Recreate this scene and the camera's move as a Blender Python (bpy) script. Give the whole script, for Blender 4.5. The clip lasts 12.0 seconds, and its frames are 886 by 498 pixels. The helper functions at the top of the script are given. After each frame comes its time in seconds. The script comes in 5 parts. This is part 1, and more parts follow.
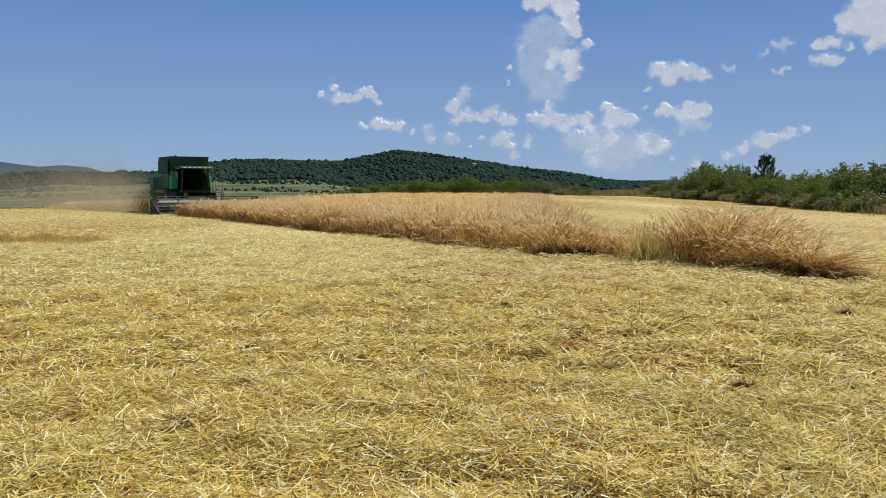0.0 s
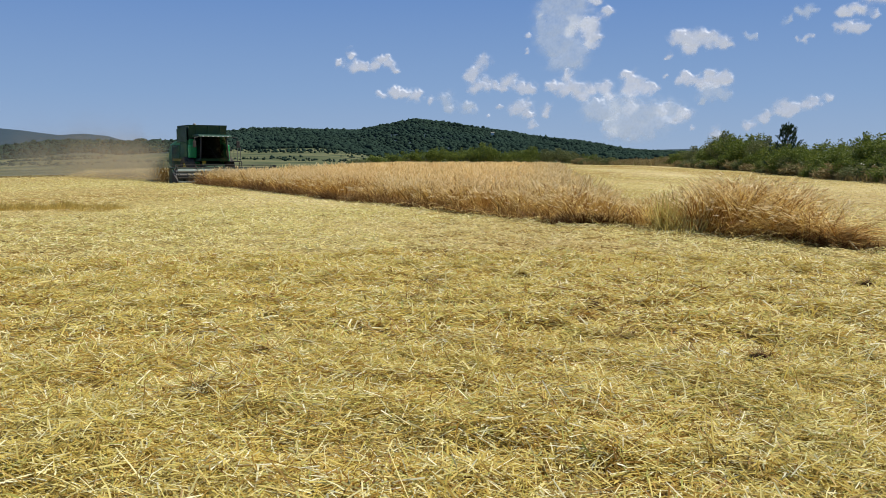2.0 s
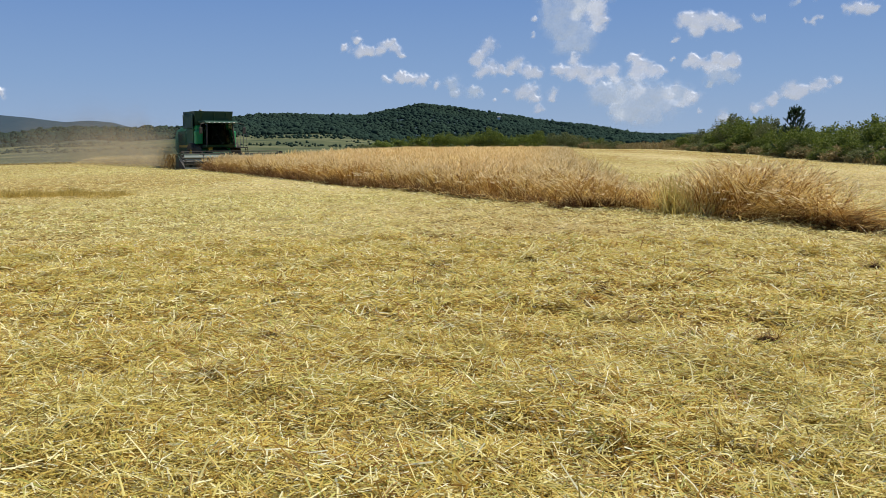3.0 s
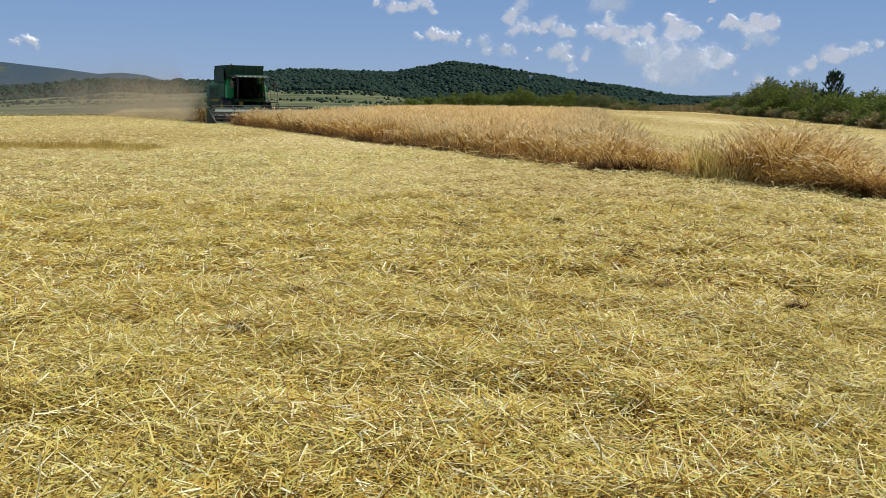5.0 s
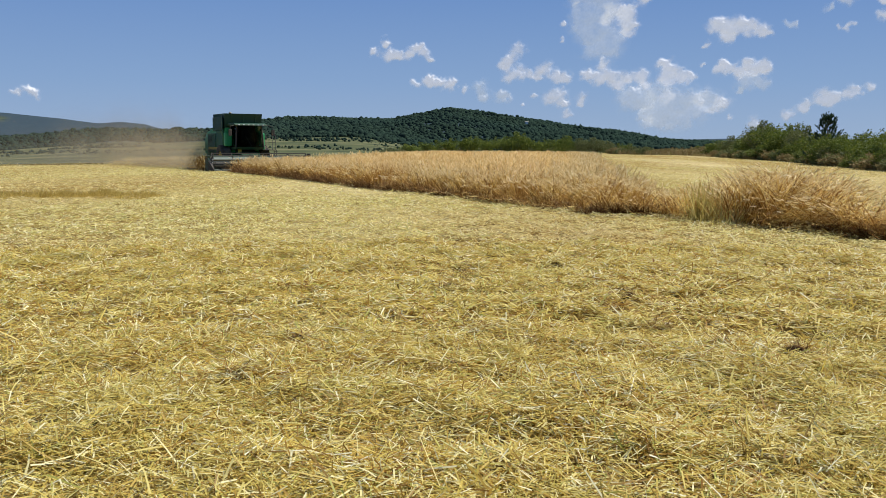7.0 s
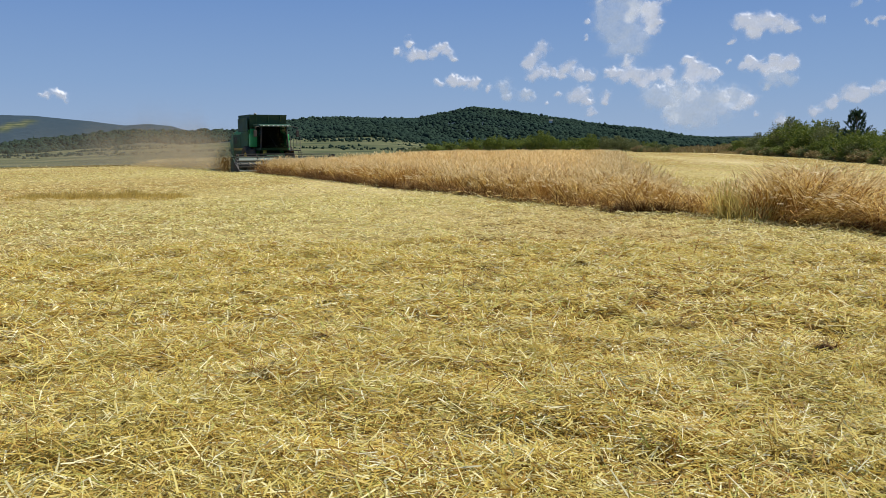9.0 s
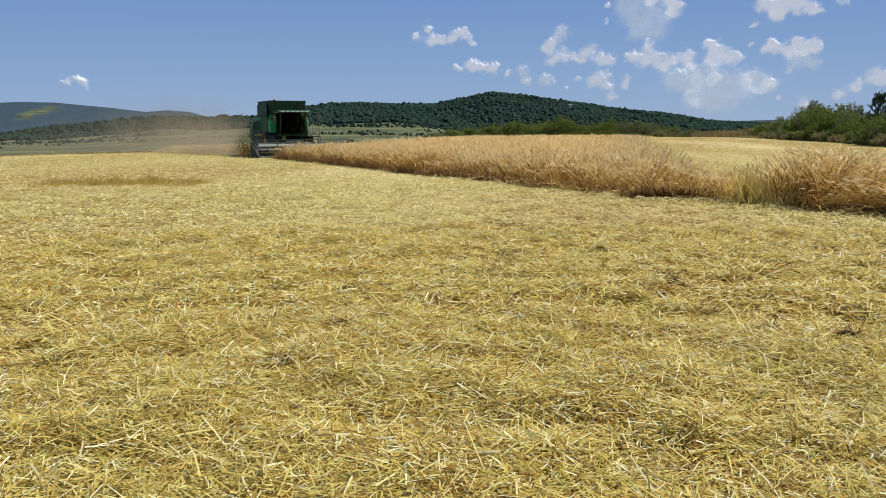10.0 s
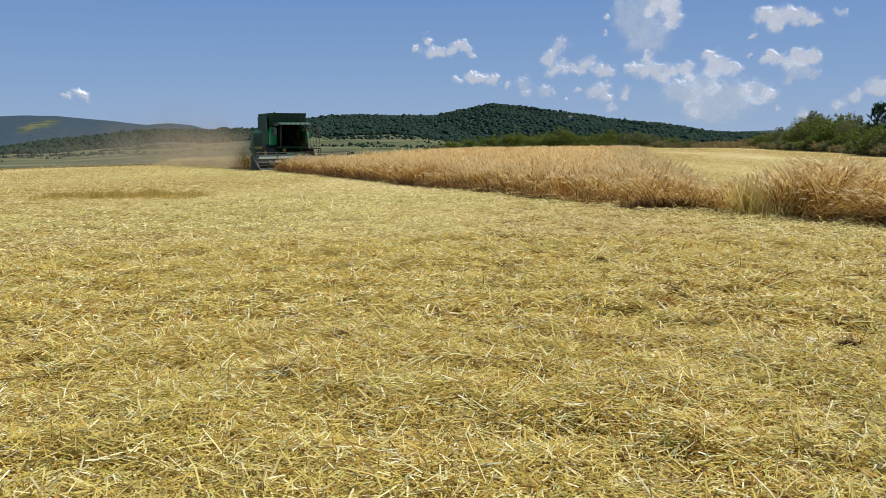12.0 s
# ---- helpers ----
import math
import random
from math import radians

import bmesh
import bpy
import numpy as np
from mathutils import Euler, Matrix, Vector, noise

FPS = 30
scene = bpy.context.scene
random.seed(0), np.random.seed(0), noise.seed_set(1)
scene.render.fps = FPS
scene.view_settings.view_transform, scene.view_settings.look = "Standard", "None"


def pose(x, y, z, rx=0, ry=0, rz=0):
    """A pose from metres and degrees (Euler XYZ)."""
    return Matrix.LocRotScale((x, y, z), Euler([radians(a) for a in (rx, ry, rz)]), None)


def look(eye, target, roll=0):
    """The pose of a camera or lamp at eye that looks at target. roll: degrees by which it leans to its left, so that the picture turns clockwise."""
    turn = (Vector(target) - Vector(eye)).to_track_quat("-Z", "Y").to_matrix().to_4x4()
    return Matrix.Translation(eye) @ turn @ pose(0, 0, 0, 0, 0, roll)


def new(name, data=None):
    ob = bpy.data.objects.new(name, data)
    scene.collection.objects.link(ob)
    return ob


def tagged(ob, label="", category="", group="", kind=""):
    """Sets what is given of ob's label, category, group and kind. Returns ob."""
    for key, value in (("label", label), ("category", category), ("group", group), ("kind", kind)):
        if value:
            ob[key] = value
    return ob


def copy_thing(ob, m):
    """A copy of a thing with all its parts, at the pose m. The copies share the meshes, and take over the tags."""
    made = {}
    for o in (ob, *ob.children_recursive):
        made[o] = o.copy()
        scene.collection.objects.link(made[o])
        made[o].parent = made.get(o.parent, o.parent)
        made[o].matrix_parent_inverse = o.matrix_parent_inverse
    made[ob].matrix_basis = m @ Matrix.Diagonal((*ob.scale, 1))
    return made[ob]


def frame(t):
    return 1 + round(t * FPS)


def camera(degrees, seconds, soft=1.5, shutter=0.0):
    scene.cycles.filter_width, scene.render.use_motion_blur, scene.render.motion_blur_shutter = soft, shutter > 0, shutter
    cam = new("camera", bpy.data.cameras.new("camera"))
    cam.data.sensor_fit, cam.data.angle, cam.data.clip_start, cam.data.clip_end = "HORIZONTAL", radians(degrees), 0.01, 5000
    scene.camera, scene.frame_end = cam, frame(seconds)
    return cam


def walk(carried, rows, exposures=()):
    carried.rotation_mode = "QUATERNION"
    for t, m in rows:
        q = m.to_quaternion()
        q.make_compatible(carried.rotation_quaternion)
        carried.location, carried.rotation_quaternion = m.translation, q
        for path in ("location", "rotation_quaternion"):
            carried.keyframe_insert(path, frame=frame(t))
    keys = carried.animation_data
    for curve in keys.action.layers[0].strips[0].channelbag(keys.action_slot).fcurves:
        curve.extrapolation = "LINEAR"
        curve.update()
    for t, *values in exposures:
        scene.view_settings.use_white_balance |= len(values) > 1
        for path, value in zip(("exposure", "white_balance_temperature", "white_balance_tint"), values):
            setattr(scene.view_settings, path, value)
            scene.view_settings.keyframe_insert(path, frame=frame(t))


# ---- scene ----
cam = camera(52.72, 12.0, soft=0.7)

# one standing point, turned by hand: seconds, yaw, pitch, roll
EYE = (0.0, 0.0, 1.6)
TURNS = [
    (0.0, 0.00, -3.83, 0.00), (0.5, 0.49, -3.79, 0.09), (1.0, 1.01, -3.84, 0.16),
    (1.5, 1.13, -4.55, -0.27), (2.0, 1.14, -5.80, -0.10), (2.5, 1.31, -6.58, 0.62),
    (3.0, 1.54, -6.76, 0.24), (3.2, 2.04, -7.54, -0.30), (3.5, 3.56, -8.91, -0.99),
    (3.7, 4.02, -9.20, -0.99), (5.3, 3.32, -9.51, -0.89), (5.5, 3.34, -9.75, -1.38),
    (6.0, 3.27, -9.32, -1.60), (6.5, 3.06, -7.38, -0.64), (7.0, 3.29, -6.50, -0.27),
    (7.2, 3.50, -6.50, -0.25), (8.8, 4.56, -6.47, 0.15), (9.0, 4.81, -6.54, 0.17),
    (9.5, 5.44, -7.04, 0.30), (10.0, 6.02, -7.46, 0.36), (10.5, 6.03, -7.43, 0.43),
    (11.0, 6.02, -7.01, 0.49), (11.5, 6.04, -6.88, 0.55), (12.0, 6.03, -6.72, 0.59),
]
walk(cam, [(t, pose(*EYE, 90 + pitch, roll, yaw)) for t, yaw, pitch, roll in TURNS], exposures=[(0.0, 0.32), (12.0, 0.32)])

# ---- light ----
SUN_AZ, SUN_EL = 68.0, 56.0          # degrees right of the y axis, and above the horizon
world = bpy.data.worlds.new("world")
scene.world = world
world.use_nodes = True
wn, wl = world.node_tree.nodes, world.node_tree.links
sky = wn.new("ShaderNodeTexSky")
sky.sky_type, sky.sun_disc = "NISHITA", False
sky.sun_elevation, sky.sun_rotation = radians(SUN_EL), radians(SUN_AZ)
sky.altitude, sky.air_density, sky.dust_density, sky.ozone_density = 600, 1.2, 0.0, 2.0
coord = wn.new("ShaderNodeTexCoord")
split = wn.new("ShaderNodeSeparateXYZ")
wl.new(coord.outputs["Generated"], split.inputs[0])
haze = wn.new("ShaderNodeValToRGB")
while len(haze.color_ramp.elements) < 4:
    haze.color_ramp.elements.new(0.5)
for el, (p, c) in zip(haze.color_ramp.elements, ((0.0, (0.355, 0.485, 0.695)), (0.07, (0.260, 0.412, 0.685)), (0.21, (0.126, 0.268, 0.615)), (1.0, (0.085, 0.165, 0.350)))):
    el.position, el.color = p, (*c, 1)
wl.new(split.outputs[2], haze.inputs[0])
scale = wn.new("ShaderNodeVectorMath")
scale.operation = "SCALE"
scale.inputs[3].default_value = 13.0
wl.new(haze.outputs[0], scale.inputs[0])
blue = wn.new("ShaderNodeMix")
blue.data_type = "RGBA"
blue.inputs[0].default_value = 0.96
wl.new(sky.outputs[0], blue.inputs[6])
wl.new(scale.outputs[0], blue.inputs[7])
wl.new(blue.outputs[2], wn["Background"].inputs[0])
wn["Background"].inputs[1].default_value = 0.055

sun_data = bpy.data.lights.new("sun", "SUN")
sun_data.energy, sun_data.angle, sun_data.color = 5.0, radians(0.53), (1.0, 0.95, 0.87)
sun = new("sun", sun_data)
toward = Vector((math.sin(radians(SUN_AZ)) * math.cos(radians(SUN_EL)), math.cos(radians(SUN_AZ)) * math.cos(radians(SUN_EL)), math.sin(radians(SUN_EL))))
sun.matrix_world = look(toward * 200, (0, 0, 0))

# ---- materials ----
rng = np.random.default_rng(7)


def material(name, rough=0.8, metal=0.0):
    m = bpy.data.materials.new(name)
    m.use_nodes = True
    b = m.node_tree.nodes["Principled BSDF"]
    b.inputs["Roughness"].default_value, b.inputs["Metallic"].default_value = rough, metal
    return m, m.node_tree.nodes, m.node_tree.links, b


def ramp(nodes, stops):
    r = nodes.new("ShaderNodeValToRGB")
    e = r.color_ramp.elements
    while len(e) < len(stops):
        e.new(0.5)
    for el, (p, c) in zip(e, stops):
        el.position, el.color = p, (*c, 1)
    return r


def noise_node(nodes, links, scale, detail=4, coord="Object", stretch=None, turn=0.0, rough=0.55):
    tc = nodes.new("ShaderNodeTexCoord")
    n = nodes.new("ShaderNodeTexNoise")
    n.inputs["Scale"].default_value, n.inputs["Detail"].default_value, n.inputs["Roughness"].default_value = scale, detail, rough
    if stretch:
        mp = nodes.new("ShaderNodeMapping")
        mp.inputs["Scale"].default_value = stretch
        mp.inputs["Rotation"].default_value = (0, 0, radians(turn))
        links.new(tc.outputs[coord], mp.inputs[0])
        links.new(mp.outputs[0], n.inputs["Vector"])
    else:
        links.new(tc.outputs[coord], n.inputs["Vector"])
    return n


def mix(nodes, links, a, b, fac, mode="MIX"):
    m = nodes.new("ShaderNodeMix")
    m.data_type, m.blend_type = "RGBA", mode
    for sock, v in ((m.inputs[6], a), (m.inputs[7], b), (m.inputs[0], fac)):
        if isinstance(v, bpy.types.NodeSocket):
            links.new(v, sock)
        elif isinstance(v, tuple):
            sock.default_value = (*v, 1)
        else:
            sock.default_value = v
    return m.outputs[2]


def bump(nodes, links, bsdf, height, strength, distance):
    b = nodes.new("ShaderNodeBump")
    b.inputs["Strength"].default_value, b.inputs["Distance"].default_value = strength, distance
    links.new(height, b.inputs["Height"])
    links.new(b.outputs[0], bsdf.inputs["Normal"])


def plant_material(name, stops, patch, patch_scale, patch_amount, rough=0.6, glow_through=0.35):
    """Thin dry or green plant matter: each piece its own tone, patches of another, light passes through."""
    m, n, l, b = material(name, rough)
    g = n.new("ShaderNodeNewGeometry")
    r = ramp(n, stops)
    l.new(g.outputs["Random Per Island"], r.inputs[0])
    ns = noise_node(n, l, patch_scale, 3)
    nr = ramp(n, [(0.45, (0, 0, 0)), (0.65, (patch_amount,) * 3)])
    l.new(ns.outputs["Fac"], nr.inputs[0])
    col = mix(n, l, r.outputs[0], patch, nr.outputs[0])
    l.new(col, b.inputs["Base Color"])
    b.inputs["Specular IOR Level"].default_value = 0.15
    tr = n.new("ShaderNodeBsdfTranslucent")
    l.new(col, tr.inputs[0])
    ms = n.new("ShaderNodeMixShader")
    ms.inputs[0].default_value = glow_through
    l.new(b.outputs[0], ms.inputs[1])
    l.new(tr.outputs[0], ms.inputs[2])
    l.new(ms.outputs[0], n["Material Output"].inputs[0])
    return m


def paint_material(name, color, rough=0.4, metal=0.0, dust=0.25, dust_color=(0.35, 0.28, 0.17)):
    """Painted or bare machine surface with a film of field dust."""
    m, n, l, b = material(name, rough, metal)
    big = noise_node(n, l, 1.6, 6)
    fine = noise_node(n, l, 14, 4)
    f = ramp(n, [(0.35, (0, 0, 0)), (0.75, (dust,) * 3)])
    l.new(big.outputs["Fac"], f.inputs[0])
    c = mix(n, l, color, dust_color, f.outputs[0])
    shade = ramp(n, [(0.3, (0.85,) * 3), (0.7, (1.0,) * 3)])
    l.new(fine.outputs["Fac"], shade.inputs[0])
    c = mix(n, l, c, shade.outputs[0], 1.0, "MULTIPLY")
    l.new(c, b.inputs["Base Color"])
    rr = n.new("ShaderNodeMapRange")
    rr.inputs[3].default_value, rr.inputs[4].default_value = rough, min(1, rough + 0.35)
    l.new(big.outputs["Fac"], rr.inputs[0])
    l.new(rr.outputs[0], b.inputs["Roughness"])
    return m


# ground: chopped straw, meadow and forest floor on one sheet
GROUND, gn, gl, gb = material("ground_cover", 0.95)
fib = noise_node(gn, gl, 9, 6, stretch=(1.0, 0.35, 1), turn=20, rough=0.7)
mid = noise_node(gn, gl, 1.1, 5)
wide = noise_node(gn, gl, 0.09, 4, stretch=(1.0, 0.3, 1), turn=33)
r1 = ramp(gn, [(0.36, (0.080, 0.040, 0.009)), (0.50, (0.250, 0.158, 0.040)), (0.64, (0.54, 0.43, 0.155))])
gl.new(fib.outputs["Fac"], r1.inputs[0])
r2 = ramp(gn, [(0.35, (0.74, 0.72, 0.64)), (0.65, (1.15, 1.13, 1.06))])
gl.new(mid.outputs["Fac"], r2.inputs[0])
stub = mix(gn, gl, r1.outputs[0], r2.outputs[0], 1.0, "MULTIPLY")
r3 = ramp(gn, [(0.4, (0, 0, 0)), (0.62, (0.35,) * 3)])
gl.new(wide.outputs["Fac"], r3.inputs[0])
stub = mix(gn, gl, stub, (0.47, 0.45, 0.18), r3.outputs[0])
pale = noise_node(gn, gl, 0.05, 5, stretch=(1.0, 0.22, 1), turn=40)
r6 = ramp(gn, [(0.48, (0, 0, 0)), (0.62, (0.6,) * 3)])
gl.new(pale.outputs["Fac"], r6.inputs[0])
stub = mix(gn, gl, stub, (0.60, 0.49, 0.27), r6.outputs[0])
mead = noise_node(gn, gl, 0.02, 8, rough=0.65)
r4 = ramp(gn, [(0.38, (0.038, 0.052, 0.022)), (0.5, (0.078, 0.090, 0.038)), (0.62, (0.150, 0.145, 0.070))])
gl.new(mead.outputs["Fac"], r4.inputs[0])
# bluish forest floor: distance haze of the far hills put into the colour
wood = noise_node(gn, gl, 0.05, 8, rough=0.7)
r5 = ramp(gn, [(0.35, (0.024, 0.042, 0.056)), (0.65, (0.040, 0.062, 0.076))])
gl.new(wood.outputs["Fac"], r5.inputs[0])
a1 = gn.new("ShaderNodeAttribute")
a1.attribute_name = "meadow"
a2 = gn.new("ShaderNodeAttribute")
a2.attribute_name = "woods"
c = mix(gn, gl, stub, r4.outputs[0], a1.outputs["Fac"])
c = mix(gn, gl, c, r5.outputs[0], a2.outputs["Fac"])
gl.new(c, gb.inputs["Base Color"])
gb.inputs["Specular IOR Level"].default_value = 0.1
bump(gn, gl, gb, fib.outputs["Fac"], 0.9, 0.05)

STRAW = plant_material("straw", [(0.0, (0.20, 0.092, 0.018)), (0.16, (0.45, 0.278, 0.050)), (0.44, (0.615, 0.482, 0.108)), (0.70, (0.73, 0.632, 0.22)), (0.85, (0.85, 0.80, 0.47)), (0.92, (0.93, 0.905, 0.68)), (0.94, (0.42, 0.43, 0.10)), (1.0, (0.54, 0.535, 0.16))], (0.53, 0.47, 0.135), 0.7, 0.35, 0.5, 0.36)
STRAW.node_tree.nodes["Principled BSDF"].inputs["Specular IOR Level"].default_value = 0.22
# paler copy of the straw for far ground, its sunlit tops put into colour
PALE_STRAW = plant_material("far_lit_straw", [(0.0, (0.22, 0.14, 0.035)), (0.16, (0.44, 0.335, 0.095)), (0.45, (0.67, 0.585, 0.20)), (0.72, (0.78, 0.715, 0.335)), (0.90, (0.87, 0.84, 0.58)), (0.93, (0.42, 0.44, 0.12)), (1.0, (0.58, 0.60, 0.22))], (0.66, 0.52, 0.25), 0.09, 0.65, 0.5, 0.36)
BROWN_STRAW = plant_material("dark_straw", [(0.0, (0.10, 0.050, 0.015)), (0.6, (0.25, 0.145, 0.042)), (1.0, (0.46, 0.32, 0.11))], (0.14, 0.09, 0.03), 3.0, 0.5, 0.7, 0.2)
STALK = plant_material("ripe_stalk", [(0.0, (0.13, 0.065, 0.018)), (0.38, (0.37, 0.200, 0.048)), (0.72, (0.82, 0.58, 0.17)), (1.0, (0.92, 0.78, 0.36))], (0.46, 0.225, 0.052), 0.5, 0.5, 0.6, 0.20)
EAR = plant_material("ripe_ear", [(0.0, (0.44, 0.31, 0.12)), (0.35, (0.76, 0.60, 0.29)), (0.7, (0.88, 0.75, 0.42)), (1.0, (0.95, 0.87, 0.62))], (0.78, 0.59, 0.30), 0.35, 0.4, 0.6, 0.5)
GREEN_BLADE = plant_material("green_blade", [(0.0, (0.30, 0.24, 0.06)), (0.6, (0.52, 0.42, 0.12)), (1.0, (0.72, 0.60, 0.26))], (0.42, 0.36, 0.10), 2.0, 0.5, 0.6, 0.35)
WEED = plant_material("verge_weed", [(0.0, (0.13, 0.12, 0.04)), (0.4, (0.24, 0.18, 0.075)), (0.75, (0.33, 0.235, 0.105)), (1.0, (0.18, 0.20, 0.065))], (0.27, 0.19, 0.08), 0.25, 0.6, 0.7, 0.3)
LEAF = plant_material("broad_leaf", [(0.0, (0.044, 0.072, 0.011)), (0.5, (0.100, 0.142, 0.021)), (1.0, (0.210, 0.240, 0.044))], (0.155, 0.185, 0.030), 0.6, 0.6, 0.65, 0.34)
LEAF_OLIVE = plant_material("olive_leaf", [(0.0, (0.060, 0.080, 0.026)), (0.5, (0.120, 0.142, 0.048)), (1.0, (0.190, 0.200, 0.078))], (0.150, 0.155, 0.058), 0.6, 0.6, 0.65, 0.34)
NEEDLE = plant_material("pine_needle", [(0.0, (0.022, 0.050, 0.024)), (1.0, (0.060, 0.105, 0.045))], (0.04, 0.075, 0.035), 1.0, 0.4, 0.5, 0.15)
# crown greens greyed towards blue, standing in for haze over the hills
FOREST = plant_material("forest_crown", [(0.0, (0.020, 0.035, 0.027)), (0.5, (0.029, 0.050, 0.037)), (1.0, (0.041, 0.069, 0.047))], (0.030, 0.055, 0.045), 0.004, 0.6, 0.8, 0.25)
FOREST.node_tree.nodes["Principled BSDF"].inputs["Specular IOR Level"].default_value = 0.0
BARK = paint_material("bark", (0.10, 0.075, 0.05), 0.9, 0, 0.3)
PETAL = plant_material("white_petal", [(0.0, (0.75, 0.75, 0.70)), (1.0, (0.85, 0.85, 0.80))], (0.8, 0.8, 0.75), 1, 0.2)
DUST = plant_material("dust", [(0.0, (0.38, 0.320, 0.225)), (1.0, (0.47, 0.400, 0.29))], (0.42, 0.36, 0.25), 1, 0.3, 1.0, 0.5)
dn, dl = DUST.node_tree.nodes, DUST.node_tree.links
drift = dn.new("ShaderNodeAttribute")
drift.attribute_name = "thickness"
through_air = dn.new("ShaderNodeMixShader")
dl.new(drift.outputs["Fac"], through_air.inputs[0])
dl.new(dn["Material Output"].inputs[0].links[0].from_socket, through_air.inputs[2])
dl.new(dn.new("ShaderNodeBsdfTransparent").outputs[0], through_air.inputs[1])
dl.new(through_air.outputs[0], dn["Material Output"].inputs[0])


def vapour(name, tint, glow):
    """Cloud matter of the far backdrop; its emission stands in for scattered sunlight; its thickness lets the sky
    through.
    """
    m, n, l, b = material(name, 1.0)
    b.inputs["Base Color"].default_value = (0.55, 0.55, 0.55, 1)
    b.inputs["Specular IOR Level"].default_value = 0.0
    b.inputs["Emission Color"].default_value = (*tint, 1)
    b.inputs["Emission Strength"].default_value = glow
    thick = n.new("ShaderNodeAttribute")
    thick.attribute_name = "thickness"
    ms = n.new("ShaderNodeMixShader")
    l.new(thick.outputs["Fac"], ms.inputs[0])
    l.new(n.new("ShaderNodeBsdfTransparent").outputs[0], ms.inputs[1])
    l.new(b.outputs[0], ms.inputs[2])
    l.new(ms.outputs[0], n["Material Output"].inputs[0])
    return m


CLOUD = vapour("cloud_vapour", (0.94, 0.95, 1.0), 0.385)
VEIL = vapour("veil_vapour", (0.84, 0.91, 1.0), 0.36)

# one green twice: brightened as lit panels, and dustier, darkened as shaded shields
GREEN = paint_material("green_paint", (0.020, 0.340, 0.105), 0.30, 0, 0.08)
DUSTY_SHADE_GREEN = paint_material("dusty_shade_green_paint", (0.010, 0.100, 0.028), 0.5, 0, 0.16)
DARK_GREEN = paint_material("dark_green_paint", (0.005, 0.048, 0.018), 0.45, 0, 0.06)
YELLOW = paint_material("yellow_paint", (0.62, 0.44, 0.03), 0.4, 0, 0.3)
BLACK = paint_material("black_plastic", (0.018, 0.018, 0.018), 0.6, 0, 0.25)
RUBBER = paint_material("tyre_rubber", (0.022, 0.021, 0.020), 0.85, 0, 0.5)
STEEL = paint_material("worn_steel", (0.17, 0.18, 0.17), 0.5, 0.5, 0.35)
PANEL = paint_material("grey_green_sheet", (0.20, 0.25, 0.22), 0.55, 0.1, 0.25)
WHITE = paint_material("white_paint", (0.75, 0.75, 0.72), 0.5, 0, 0.2)
RED = paint_material("red_paint", (0.45, 0.03, 0.02), 0.5, 0, 0.2)
LAMP = paint_material("lamp_lens", (0.75, 0.76, 0.74), 0.15, 0, 0.1)
SEAT = paint_material("dark_cloth", (0.05, 0.045, 0.04), 0.9, 0, 0.1)
GLASS, _, _, gg = material("tinted_glass", 0.03)
gg.inputs["Base Color"].default_value = (0.16, 0.20, 0.18, 1)
gg.inputs["Transmission Weight"].default_value = 1.0
gg.inputs["IOR"].default_value = 1.1


# ---- building helpers ----
def part(name, bm, mat, parent=None, label="", smooth=False):
    me = bpy.data.meshes.new(name)
    bm.to_mesh(me)
    bm.free()
    me.materials.append(mat)
    if smooth:
        me.polygons.foreach_set("use_smooth", [True] * len(me.polygons))
    ob = new(name, me)
    if parent:
        ob.parent = parent
    return tagged(ob, label)


def sheet(name, verts, faces, mat, smooth=False):
    """One mesh object from arrays: verts (n, 3), faces (m, 3) or (m, 4)."""
    me = bpy.data.meshes.new(name)
    k = faces.shape[1]
    me.vertices.add(len(verts))
    me.vertices.foreach_set("co", np.ascontiguousarray(verts, dtype=np.float32).ravel())
    me.loops.add(faces.size)
    me.loops.foreach_set("vertex_index", np.ascontiguousarray(faces, dtype=np.int32).ravel())
    me.polygons.add(len(faces))
    me.polygons.foreach_set("loop_start", np.arange(0, faces.size, k, dtype=np.int32))
    if smooth:
        me.polygons.foreach_set("use_smooth", np.ones(len(faces), dtype=bool))
    me.update(calc_edges=True)
    me.validate()
    me.materials.append(mat)
    return new(name, me)


def ribbons(root, way, length, width, side, sag, steps):
    """Bent flat blades: root, way, side (n, 3), length, width (n), sag (n, 3) at the tip; steps quads each."""
    n = len(root)
    s = np.linspace(0, 1, steps + 1)
    mids = root[:, None] + way[:, None] * (length[:, None] * s)[..., None] + sag[:, None] * (s ** 2)[None, :, None]
    taper = 1 - 0.45 * s ** 2
    half = side[:, None] * (0.5 * width[:, None] * taper)[..., None]
    v = np.stack([mids - half, mids + half], 2).reshape(-1, 3)
    base = np.arange(n)[:, None] * (2 * (steps + 1)) + np.arange(steps)[None] * 2
    f = np.stack([base, base + 1, base + 3, base + 2], -1).reshape(-1, 4)
    return v, f


def join(pieces):
    vs, fs, o = [], [], 0
    for v, f in pieces:
        vs.append(v)
        fs.append(f + o)
        o += len(v)
    return np.concatenate(vs), np.concatenate(fs)


def unit(v):
    return v / np.maximum(np.linalg.norm(v, axis=-1, keepdims=True), 1e-9)


TABLE = np.random.default_rng(3).random((256, 256))


